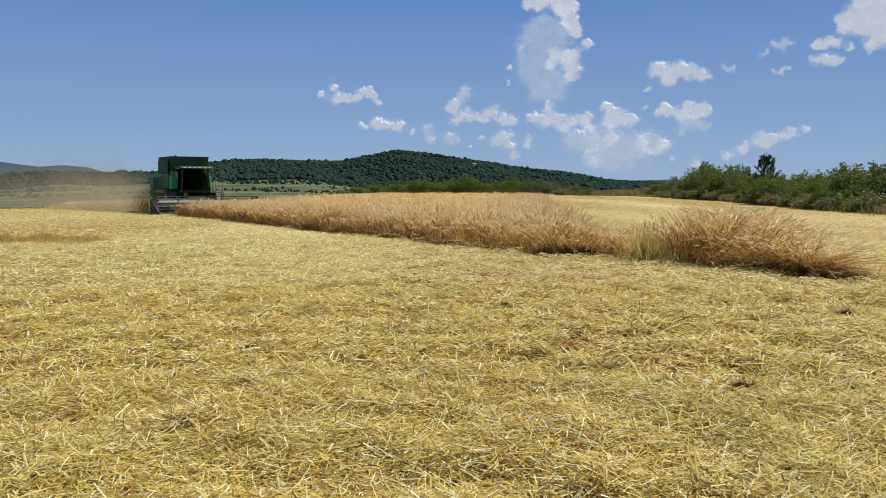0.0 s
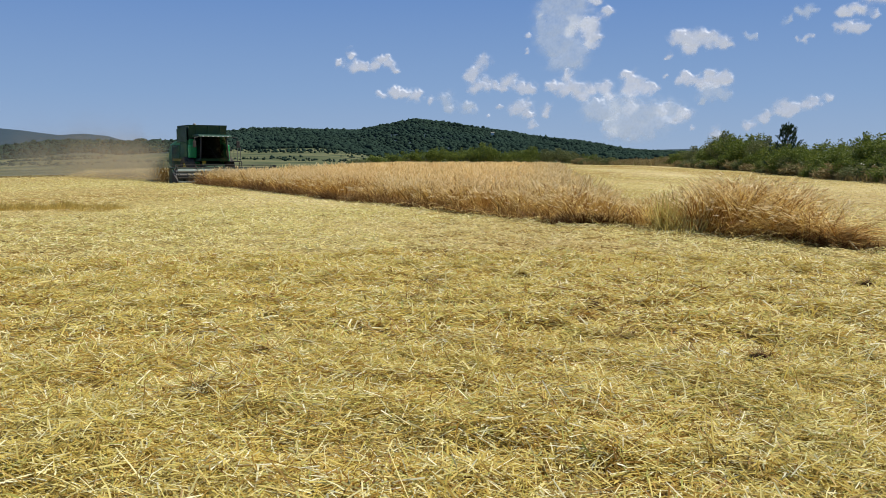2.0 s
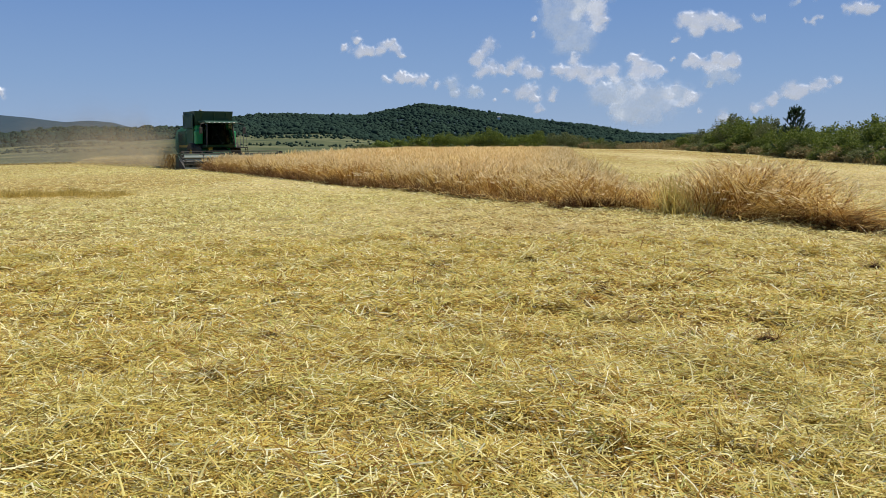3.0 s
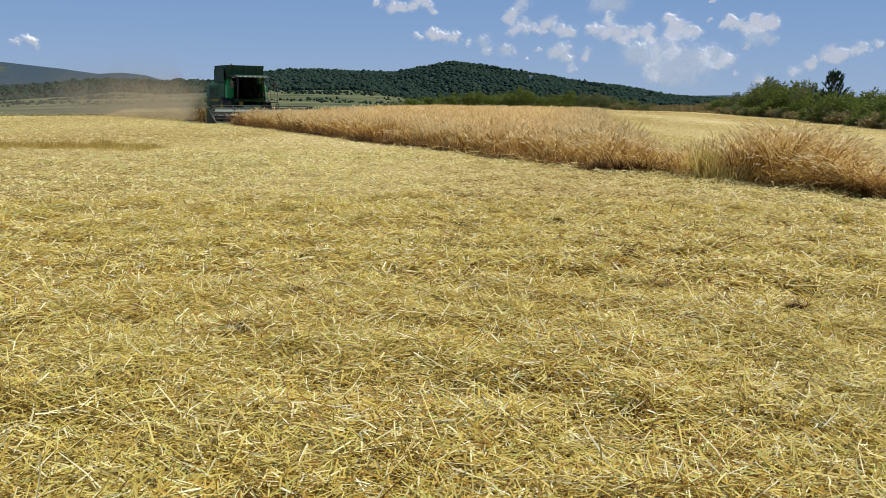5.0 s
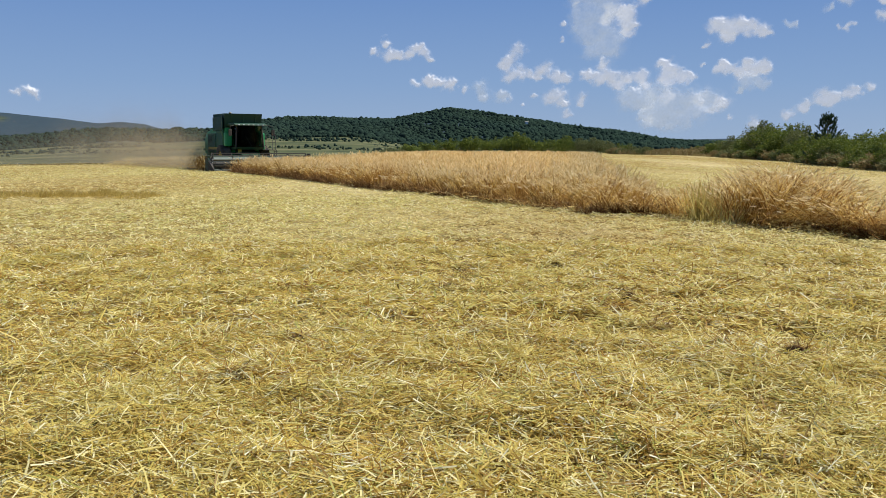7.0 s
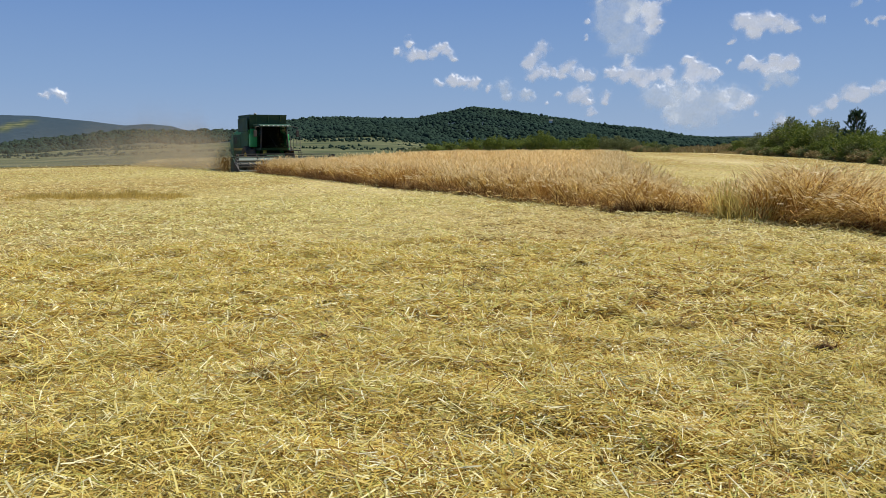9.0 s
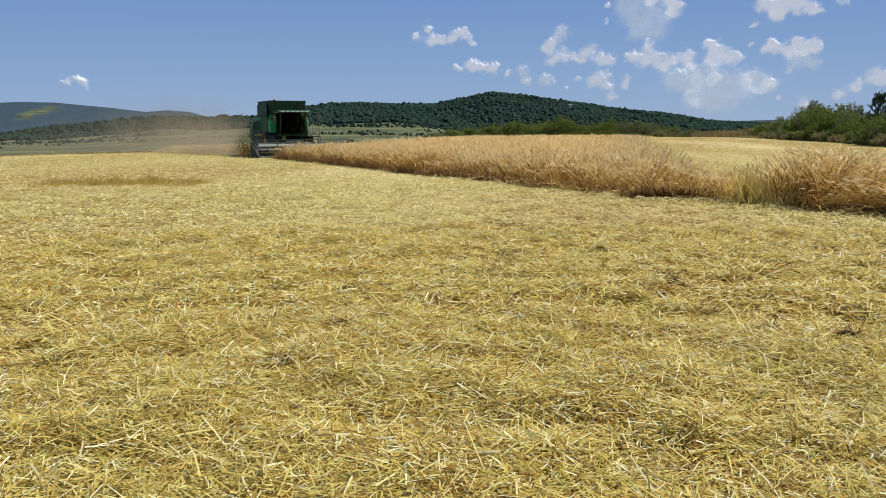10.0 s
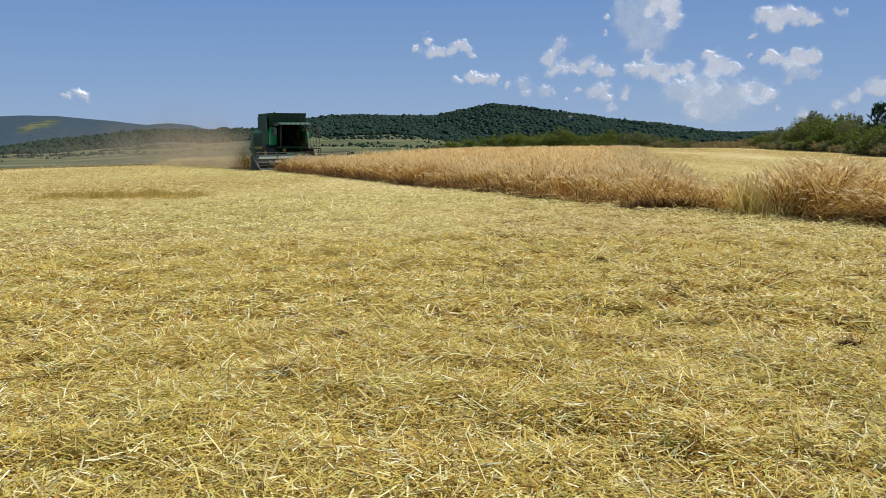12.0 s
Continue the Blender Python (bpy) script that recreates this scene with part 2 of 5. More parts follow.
def wave(x, y, size):
    """Smooth value noise, 0 to 1, with lumps of about size metres."""
    u, v = np.asarray(x) / size, np.asarray(y) / size
    i, j = np.floor(u).astype(int), np.floor(v).astype(int)
    a, b = u - i, v - j
    a, b = a * a * (3 - 2 * a), b * b * (3 - 2 * b)
    T = TABLE
    return (T[i % 256, j % 256] * (1 - a) + T[(i + 1) % 256, j % 256] * a) * (1 - b) + (T[i % 256, (j + 1) % 256] * (1 - a) + T[(i + 1) % 256, (j + 1) % 256] * a) * b


def step(x):
    x = np.clip(x, 0, 1)
    return x * x * (3 - 2 * x)


def box(bm, c, s, bevel=0.0, m=None):
    r = bmesh.ops.create_cube(bm, size=1.0)
    bmesh.ops.scale(bm, vec=s, verts=r["verts"])
    bmesh.ops.translate(bm, vec=c, verts=r["verts"])
    vs = r["verts"]
    if bevel:
        es = list({e for v in vs for e in v.link_edges})
        out = bmesh.ops.bevel(bm, geom=es, offset=bevel, segments=2, affect="EDGES", profile=0.6)
        vs = list({v for f in out["faces"] for v in f.verts} | {v for v in vs if v.is_valid})
    if m is not None:
        bmesh.ops.transform(bm, matrix=m, verts=vs)
    return bm


def rod(bm, p, q, r, seg=10, r2=None):
    p, q = Vector(p), Vector(q)
    d = q - p
    m = Matrix.Translation((p + q) / 2) @ d.to_track_quat("Z", "Y").to_matrix().to_4x4()
    bmesh.ops.create_cone(bm, cap_ends=True, segments=seg, radius1=r, radius2=r if r2 is None else r2, depth=d.length, matrix=m)
    return bm


def prism(bm, outline, x0, x1, bevel=0.0):
    """A profile in (y, z) drawn out along x from x0 to x1."""
    a = [bm.verts.new((x0, y, z)) for y, z in outline]
    b = [bm.verts.new((x1, y, z)) for y, z in outline]
    bm.faces.new(a)
    bm.faces.new(b[::-1])
    for i in range(len(a)):
        j = (i + 1) % len(a)
        bm.faces.new((a[j], a[i], b[i], b[j]))
    bmesh.ops.recalc_face_normals(bm, faces=bm.faces)
    if bevel:
        bmesh.ops.bevel(bm, geom=list(bm.edges), offset=bevel, segments=2, affect="EDGES", profile=0.6)
    return bm


def loft(bm, rings):
    """A closed skin through rings of equal vertex count."""
    rows = [[bm.verts.new(p) for p in ring] for ring in rings]
    n = len(rows[0])
    for a, b in zip(rows, rows[1:]):
        for i in range(n):
            bm.faces.new((a[i], a[(i + 1) % n], b[(i + 1) % n], b[i]))
    bm.faces.new(rows[0][::-1])
    bm.faces.new(rows[-1])
    bmesh.ops.recalc_face_normals(bm, faces=bm.faces)
    return bm


# ---- the ground: stubble field, meadow, wooded hills ----
AZ_RIDGE = [-45, -32.2, -29.2, -26.1, -22.9, -20.2, -18.5, -17.3, -15, -13.1, -11.2, -9, -6.5, -4.4, -2.9, -0.8, 1.7, 3.8, 6.9, 10.3, 13, 20, 40]
EL_RIDGE = [-0.3, -0.10, 0.35, 0.68, 0.90, 0.85, 0.88, 1.05, 1.45, 1.70, 1.74, 1.70, 1.72, 2.11, 2.45, 2.17, 1.72, 1.46, 1.05, 0.55, 0.30, 0.1, 0.1]
AZ_FAR = [-60, -40, -32.2, -30.4, -29.2, -26.1, -24.2, -22.9, -21.6, -20.6, -19, -15, 5, 11, 14, 22, 60]
EL_FAR = [1.5, 1.7, 1.81, 1.85, 1.82, 1.53, 1.29, 1.38, 1.28, 1.0, 0.6, 0.3, 0.3, 0.48, 0.58, 0.40, 0.5]
AZ_MEAD = [-45, -32, -29, -26, -20, -16, -12.6, -9, -7.2, -5, 0, 10, 40]
EL_MEAD = [-0.4, -0.33, -0.25, -0.05, 0.25, 0.50, 0.58, 0.58, 0.45, 0.1, 0.0, -0.1, -0.1]
AZ_CREST = [-60, -33, -23.8, -22.7, -17.5, -15.5, -12, -8, -4, 0, 12, 20, 60]
D_CREST = [72, 72, 84, 122, 150, 140, 130, 150, 220, 300, 330, 300, 200]


def tan_el(az, xs, ys):
    return np.tan(np.radians(np.interp(az, xs, ys)))


def land(az, d):
    """Height of the land at a bearing (degrees) and distance from the standing point."""
    crest = np.interp(az, AZ_CREST, D_CREST)
    zm = 1.6 + 1150 * tan_el(az, AZ_MEAD, EL_MEAD)
    dip = -5 * step((d - crest) / (crest * 1.0))
    u = np.clip((d - crest * 2) / np.maximum(1150 - crest * 2, 1), 0, 1)
    z = np.where(d < crest * 2, dip, -5 + (zm + 5) * u ** 1.3)
    dr = np.interp(az, [-19, -13], [1500, 2000])
    zr = 1.6 + dr * tan_el(az, AZ_RIDGE, EL_RIDGE)
    h = step((d - 1150) / (dr - 1150)) * 0.5 + 0.5 * np.clip((d - 1150) / (dr - 1150), 0, 1)
    hill = zm + (zr - zm) * h
    hill = np.where(d > dr, zr * (1 - 0.8 * step((d - dr) / 700)), hill)
    z = np.where(d > 1150, hill, z)
    zf = 1.6 + 4200 * tan_el(az, AZ_FAR, EL_FAR)
    far = zf * step((d - 2700) / 1500)
    far = np.where(d > 4200, zf, far)
    return np.maximum(z, np.where(d > 2700, far, -1e3))


def ground_z(x, y):
    x, y = np.asarray(x, float), np.asarray(y, float)
    d = np.hypot(x, y)
    az = np.degrees(np.arctan2(x, y))
    z = land(az, d)
    near = 1 - step((d - 25) / 25)
    lumps = (wave(x, y + 7, 0.42) - 0.5) * 0.055 + (wave(x + 40, y, 1.3) - 0.5) * 0.04
    rolling = (wave(x, y + 90, 14) - 0.5) * 0.10 * step((d - 12) / 20) * (1 - step((d - 200) / 200))
    hills = (wave(x, y, 90) - 0.5) * 5 * step((d - 700) / 500)
    return z + lumps * near + rolling + hills


az_list = np.concatenate([np.arange(-180, -44, 4.0), np.arange(-42, 40.01, 0.22), np.arange(44, 180, 4.0)])
ring_list = np.concatenate([[0.01, 0.8, 1.6], np.geomspace(2.4, 4900, 190)])
AZ, RG = np.meshgrid(np.radians(az_list), ring_list, indexing="ij")
gx, gy = RG * np.sin(AZ) + 0.05 * np.exp(-RG), RG * np.cos(AZ)
gz = ground_z(gx, gy)
na, nr = AZ.shape
ia, ir = np.meshgrid(np.arange(na), np.arange(nr - 1), indexing="ij")
ja = (ia + 1) % na
quads = np.stack([ia * nr + ir, ia * nr + ir + 1, ja * nr + ir + 1, ja * nr + ir], -1).reshape(-1, 4)
ground = sheet("ground", np.stack([gx, gy, gz], -1).reshape(-1, 3), quads, GROUND, smooth=True)
tagged(ground, "harvested straw-covered field with meadow and wooded hills beyond", "ground", kind="structure")
crest = np.interp(np.degrees(AZ), AZ_CREST, D_CREST)
meadow = step((RG - crest * 0.98) / (crest * 0.06)).ravel()
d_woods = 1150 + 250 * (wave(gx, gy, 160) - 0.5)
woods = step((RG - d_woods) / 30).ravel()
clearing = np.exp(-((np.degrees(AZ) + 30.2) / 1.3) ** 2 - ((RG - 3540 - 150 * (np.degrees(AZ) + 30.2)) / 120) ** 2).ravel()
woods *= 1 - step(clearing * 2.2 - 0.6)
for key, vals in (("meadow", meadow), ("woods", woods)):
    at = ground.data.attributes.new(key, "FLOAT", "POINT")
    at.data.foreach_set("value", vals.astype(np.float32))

# ---- cut straw lying on the field ----
def straws(d0, d1, per_m2, length, width, lift, steps, az0=-35.0, az1=31.0):
    area = radians(az1 - az0) / 2 * (d1 ** 2 - d0 ** 2)
    n = int(area * per_m2)
    d = np.sqrt(rng.uniform(d0 ** 2, d1 ** 2, n))
    a = np.radians(rng.uniform(az0, az1, n))
    x, y = d * np.sin(a), d * np.cos(a)
    turn = rng.uniform(0, 2 * np.pi, n) + 1.2 * (wave(x, y, 0.9) - 0.5)
    heap = 0.6 * wave(x, y + 7, 0.42) + 0.4 * wave(x + 3, y, 1.2)
    keep = rng.random(n) < np.clip(0.62 + 2.4 * (heap - 0.36), 0.55, 1)
    x, y, turn, heap = x[keep], y[keep], turn[keep], heap[keep]
    n = len(x)
    tilt = rng.normal(0.05, 0.27, n)
    upright = rng.random(n) < 0.03
    tilt = np.where(upright, rng.uniform(0.3, 0.9, n), tilt)
    way = np.stack([np.cos(turn) * np.cos(tilt), np.sin(turn) * np.cos(tilt), np.sin(tilt)], -1)
    le = length * rng.lognormal(-0.1, 0.45, n)
    wi = width * rng.uniform(0.6, 1.4, n)
    z = ground_z(x, y) + rng.random(n) * lift * (0.25 + 1.9 * np.clip(heap - 0.35, 0, 1)) + 0.004
    root = np.stack([x, y, z], -1) - way * (le * np.where(upright, 0, 0.5))[:, None]
    flat = unit(np.cross(way, np.array([0, 0, 1.0])))
    other = np.cross(flat, way)
    ro = rng.normal(0, 0.42, n)[:, None]
    side = flat * np.cos(ro) + other * np.sin(ro)
    sag = rng.normal(0, 0.18, (n, 3)) * le[:, None]
    sag[:, 2] = -np.abs(sag[:, 2]) * 0.6
    return ribbons(root, way, le, wi, side, sag, steps)


ob = sheet("cut_straw", *join([straws(2.6, 8, 3200, 0.135, 0.0078, 0.080, 2), straws(8, 15, 1400, 0.12, 0.0135, 0.11, 1)]), STRAW)
tagged(ob, "loose golden chopped straw lying thick on the field", "straw", kind="stuff")
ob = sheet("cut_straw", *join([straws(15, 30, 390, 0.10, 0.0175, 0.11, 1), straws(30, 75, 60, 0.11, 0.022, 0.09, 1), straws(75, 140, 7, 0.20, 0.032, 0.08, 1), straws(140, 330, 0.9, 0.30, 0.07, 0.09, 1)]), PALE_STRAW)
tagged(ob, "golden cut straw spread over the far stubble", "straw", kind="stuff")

# ---- standing wheat ----
CROP = [(7.0, 16.3), (5.6, 18.6), (4.6, 21.0), (3.75, 21.2), (3.6, 21.8), (2.95, 21.9), (2.75, 21.45), (2.6, 21.5), (0.9, 24.9), (-2.3, 30.7), (-6.5, 38.0), (-11.4, 46.2), (-15.8, 53.2),
        (-11.6, 57.0), (-11.5, 94.0), (-8.0, 150.0), (13.0, 178.0), (11.2, 103.0), (4.6, 35.0), (4.0, 27.5), (5.0, 23.8), (6.2, 22.2), (7.6, 18.6)]


def inside(x, y, poly):
    r = np.zeros(len(x), bool)
    for (x0, y0), (x1, y1) in zip(poly, poly[1:] + poly[:1]):
        hit = (y0 > y) != (y1 > y)
        r ^= hit & (x < (x1 - x0) * (y - y0) / (y1 - y0 + 1e-12) + x0)
    return r


def to_edge(x, y, line):
    best = np.full(len(x), 1e9)
    for (x0, y0), (x1, y1) in zip(line, line[1:]):
        ux, uy = x1 - x0, y1 - y0
        t = np.clip(((x - x0) * ux + (y - y0) * uy) / (ux * ux + uy * uy), 0, 1)
        best = np.minimum(best, np.hypot(x - x0 - t * ux, y - y0 - t * uy))
    return best


def crop_height(x, y):
    d = np.hypot(x, y)
    h = 0.92 + 0.10 * (wave(x, y, 2.2) - 0.5) + 0.14 * (wave(x, y, 7) - 0.5)
    h = h + 0.36 * np.exp(-((x - 6.2) / 1.1) ** 2 - ((y - 19.2) / 1.7) ** 2)
    h = h - 0.44 * np.exp(-((x - 4.5) / 0.85) ** 2 - ((y - 23.6) / 2.8) ** 2)
    return h


def stalks(n_per_m2, y0, y1, band, width, steps, ear_size, xs0=-17.0, xs1=14.0):
    n = int((xs1 - xs0) * (y1 - y0) * n_per_m2)
    x, y = np.repeat(rng.uniform(xs0, xs1, n // 5), 5), np.repeat(rng.uniform(y0, y1, n // 5), 5)
    own = np.repeat(rng.normal(0, 1, (n // 5, 3)), 5, axis=0)
    n = len(x)
    x, y = x + rng.normal(0, 0.025, n), y + rng.normal(0, 0.025, n)
    keep = inside(x, y, CROP)
    e = to_edge(x, y, CROP[:14])
    keep &= (e >= band[0]) & (e < band[1])
    x, y, e, own = x[keep], y[keep], e[keep], own[keep]
    n = len(x)
    # tufts of a hand to half a metre, each with a height and a fall of its own
    ti = np.floor((x + 0.25 * wave(x, y, 0.5)) / 0.30).astype(int)
    tj = np.floor((y + 0.25 * wave(x + 5, y, 0.5)) / 0.30).astype(int)
    ta, tb, tc = TABLE[ti % 256, tj % 256], TABLE[(ti + 77) % 256, (tj + 31) % 256], TABLE[(ti + 150) % 256, (tj + 90) % 256]
    edge = np.exp(-e / 1.1)
    h = crop_height(x, y) * np.clip(0.97 + 0.07 * own[:, 0] + rng.normal(0, 0.04, n), 0.7, 1.12) * (0.80 + 0.32 * ta)
    lodged = np.clip((wave(x, y + 31, 1.2) - 0.45) * 2.6, 0, 1) * np.exp(-e / 0.8) * (0.4 + 0.8 * tb)
    tip = np.exp(-((x - 6.8) / 0.9) ** 2 - ((y - 16.9) / 1.2) ** 2)
    lean = 0.08 + (0.16 + 0.62 * edge) * tb ** 1.5 + 0.60 * lodged + 0.65 * tip * ta + np.abs(0.12 * own[:, 1] + rng.normal(0, 0.05, n))
    lean = np.minimum(lean, 1.3)
    heap = np.exp(-((x - 6.3) / 1.5) ** 2 - ((y - 18.3) / 2.2) ** 2)
    fall = 2 * np.pi * tc + 0.8 * own[:, 2] + rng.normal(0, 0.3, n)
    hx = np.cos(fall) + 0.05 + 0.35 * tip
    hy = np.sin(fall) - 0.45 * edge - 0.3 * tip
    head = np.arctan2(hy, hx)
    way = np.stack([np.cos(head) * np.sin(lean), np.sin(head) * np.sin(lean), np.cos(lean)], -1)
    root = np.stack([x, y, ground_z(x, y) - 0.02], -1)
    turn = rng.uniform(0, np.pi, n)
    side = np.stack([np.cos(turn), np.sin(turn) * 0.6, np.zeros(n)], -1)
    bend = head + 0.7 * own[:, 0] + rng.normal(0, 0.4, n)
    sag = np.stack([np.cos(bend), np.sin(bend), -0.35 * np.ones(n)], -1) * (0.10 + 0.60 * lodged + 0.45 * tip * tb + 0.16 * edge * tc + 0.45 * heap * ta ** 2 + 0.12 * rng.random(n))[:, None] * h[:, None]
    st = ribbons(root, way, h, width * rng.uniform(0.7, 1.3, n), side, sag, steps)
    top = root + way * h[:, None] + sag
    down = unit(way + sag * 2.4 / h[:, None] + rng.normal(0, 0.22, (n, 3)))
    le = ear_size * rng.uniform(0.75, 1.25, n)
    le = np.where(top[:, 2] - root[:, 2] < 0.42, 0.02, le)
    ears = ribbons(top - down * 0.02, down, le, le * 0.22, side, np.zeros((n, 3)), 1)
    cross = unit(np.cross(down, side))
    ears2 = ribbons(top - down * 0.02, down, le, le * 0.20, cross, np.zeros((n, 3)), 1)
    m = rng.random(n) < 0.5
    ang = rng.uniform(0, 2 * np.pi, m.sum())
    bl_way = unit(np.stack([np.cos(ang), np.sin(ang), rng.uniform(0.2, 1.2, m.sum())], -1))
    leaf = ribbons(root[m] + way[m] * (h[m] * rng.uniform(0.25, 0.75, m.sum()))[:, None], bl_way, 0.22 * h[m], 1.3 * width * np.ones(m.sum()), unit(np.cross(bl_way, np.array([0, 0, 1.0]))), np.array([0, 0, -0.12]) * h[m][:, None], 1)
    return join([st, leaf]), join([ears, ears2])


s1, e1 = stalks(190, 15.5, 34, (0, 1.6), 0.017, 4, 0.11)
s2, e2 = stalks(110, 34, 60, (0, 1.6), 0.022, 3, 0.11)
s5, e5 = stalks(150, 15.5, 20.5, (0, 3), 0.018, 4, 0.12, xs0=4.6, xs1=9.0)
s3, e3 = stalks(85, 15.5, 60, (1.6, 60), 0.016, 2, 0.14)
s4, e4 = stalks(26, 60, 179, (0, 60), 0.03, 1, 0.24)
crop = tagged(new("standing_wheat"), "ripe tan wheat standing uncut, lodged along its edge", "wheat", kind="stuff")
for nm, geo, mt in (("stalks", join([s1, s2, s3, s4, s5]), STALK), ("ears", join([e1, e2, e3, e4, e5]), EAR)):
    o = sheet(nm, *geo, mt)
    o.parent = crop
    o["kind"] = "stuff"

# matted layer of bent stalks below the ears, inside the crop
mx, my = np.meshgrid(np.arange(-16, 14, 0.5), np.arange(16, 178, 0.5), indexing="ij")
ok = inside(mx.ravel(), my.ravel(), CROP) & (to_edge(mx.ravel(), my.ravel(), CROP + CROP[:1]) > 1.6)
ok = ok.reshape(mx.shape)
mz = ground_z(mx, my) + crop_height(mx, my) * 0.5 + rng.normal(0, 0.05, mx.shape)
cell = ok[:-1, :-1] & ok[1:, :-1] & ok[1:, 1:] & ok[:-1, 1:]
ci, cj = np.nonzero(cell)
w = mx.shape[1]
mat_q = np.stack([ci * w + cj, (ci + 1) * w + cj, (ci + 1) * w + cj + 1, ci * w + cj + 1], -1)
o = sheet("matted_straw", np.stack([mx, my, mz], -1).reshape(-1, 3), mat_q, STALK)
o.parent = crop
o["kind"] = "stuff"


def blades(n, cx, cy, sx, sy, h, width, steps=3, lean=0.35, turn=33.0, least=0.0):
    u, v = rng.normal(0, 0.5, n) * sx, rng.normal(0, 0.5, n) * sy
    c, s = math.cos(radians(turn)), math.sin(radians(turn))
    x, y = cx + u * c - v * s, cy + u * s + v * c
    a = rng.uniform(0, 2 * np.pi, n)
    le = np.minimum(least + np.abs(rng.normal(0, lean, n)), 1.45)
    way = np.stack([np.cos(a) * np.sin(le), np.sin(a) * np.sin(le), np.cos(le)], -1)
    hh = h * rng.uniform(0.5, 1.15, n)
    side = unit(np.stack([np.sin(a), -np.cos(a), 0 * a], -1))
    sag = np.stack([np.cos(a), np.sin(a), -0.8 + 0 * a], -1) * (0.28 * hh * rng.random(n))[:, None]
    return ribbons(np.stack([x, y, ground_z(x, y) - 0.01], -1), way, hh, width * rng.uniform(0.6, 1.4, n), side, sag, steps)


ob = sheet("green_grass_tuft", *join([blades(190, 4.75, 20.3, 0.46, 0.35, 0.92, 0.016, lean=0.45), blades(90, 5.2, 19.2, 1.0, 0.3, 0.40, 0.017, lean=0.6)]), GREEN_BLADE)
tagged(ob, "greenish couch grass tuft grown among the wheat edge", "grass", kind="stuff")

def swathe(n, x0, y0, x1, y1, wide, length, heading, spread, rise):
    """Long stalks lying over one another, all falling much the same way."""
    t = rng.random(n)
    x, y = x0 + (x1 - x0) * t + rng.normal(0, wide, n), y0 + (y1 - y0) * t + rng.normal(0, wide, n)
    a = radians(heading) + rng.normal(0, spread, n)
    le = np.clip(rng.normal(rise, 0.22, n), 0.2, 1.45)
    way = np.stack([np.cos(a) * np.sin(le), np.sin(a) * np.sin(le), np.cos(le)], -1)
    hh = length * rng.uniform(0.6, 1.2, n)
    sag = np.stack([0.25 * np.cos(a), 0.25 * np.sin(a), -np.cos(le) * rng.uniform(0.3, 0.85, n)], -1) * hh[:, None]
    side = unit(np.stack([-np.sin(a), np.cos(a), 0.3 * rng.normal(0, 1, n)], -1))
    return ribbons(np.stack([x, y, ground_z(x, y)], -1), way, hh, 0.013 * rng.uniform(0.7, 1.4, n), side, sag, 4)


o = sheet("lodged_stalks", *join([swathe(420, 6.0, 18.2, 6.9, 16.5, 0.22, 1.15, -38, 0.35, 0.85), swathe(260, 6.5, 17.0, 7.2, 16.2, 0.15, 0.9, -30, 0.4, 1.1), swathe(300, 5.2, 19.3, 6.2, 17.7, 0.2, 1.0, -60, 0.5, 0.8),
                                  swathe(260, 2.7, 21.7, 4.3, 21.2, 0.15, 0.85, -80, 0.6, 0.8), swathe(420, 2.4, 21.9, -2.4, 30.9, 0.2, 0.8, -110, 0.6, 0.85)]), STALK)
o.parent = crop
o["kind"] = "stuff"

# brown matted stalks at the foot of the wheat, darkened in colour for shade
FOOT = plant_material("shaded_matted_foot", [(0.0, (0.07, 0.033, 0.012)), (0.6, (0.19, 0.095, 0.032)), (1.0, (0.42, 0.26, 0.09))], (0.12, 0.06, 0.02), 1.5, 0.5, 0.7, 0.25)
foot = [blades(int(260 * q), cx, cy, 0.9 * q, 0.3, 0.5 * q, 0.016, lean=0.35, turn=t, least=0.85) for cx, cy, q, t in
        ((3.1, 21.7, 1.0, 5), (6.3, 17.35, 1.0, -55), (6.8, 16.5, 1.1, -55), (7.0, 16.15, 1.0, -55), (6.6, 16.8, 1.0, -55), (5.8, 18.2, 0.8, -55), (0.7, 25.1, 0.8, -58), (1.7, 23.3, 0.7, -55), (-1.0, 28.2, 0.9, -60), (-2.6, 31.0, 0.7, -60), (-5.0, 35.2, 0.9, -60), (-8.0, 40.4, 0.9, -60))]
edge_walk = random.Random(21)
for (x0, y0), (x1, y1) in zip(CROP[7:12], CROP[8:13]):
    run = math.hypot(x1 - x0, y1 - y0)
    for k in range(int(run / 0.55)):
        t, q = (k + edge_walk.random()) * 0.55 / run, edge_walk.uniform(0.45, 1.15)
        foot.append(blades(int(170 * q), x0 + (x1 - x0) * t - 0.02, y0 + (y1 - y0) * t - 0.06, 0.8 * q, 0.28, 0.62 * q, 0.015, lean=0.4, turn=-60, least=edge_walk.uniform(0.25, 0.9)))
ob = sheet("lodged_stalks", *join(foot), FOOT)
tagged(ob, "reddish brown lodged stalks at the wheat edge, shade in their tone", "wheat", kind="stuff")

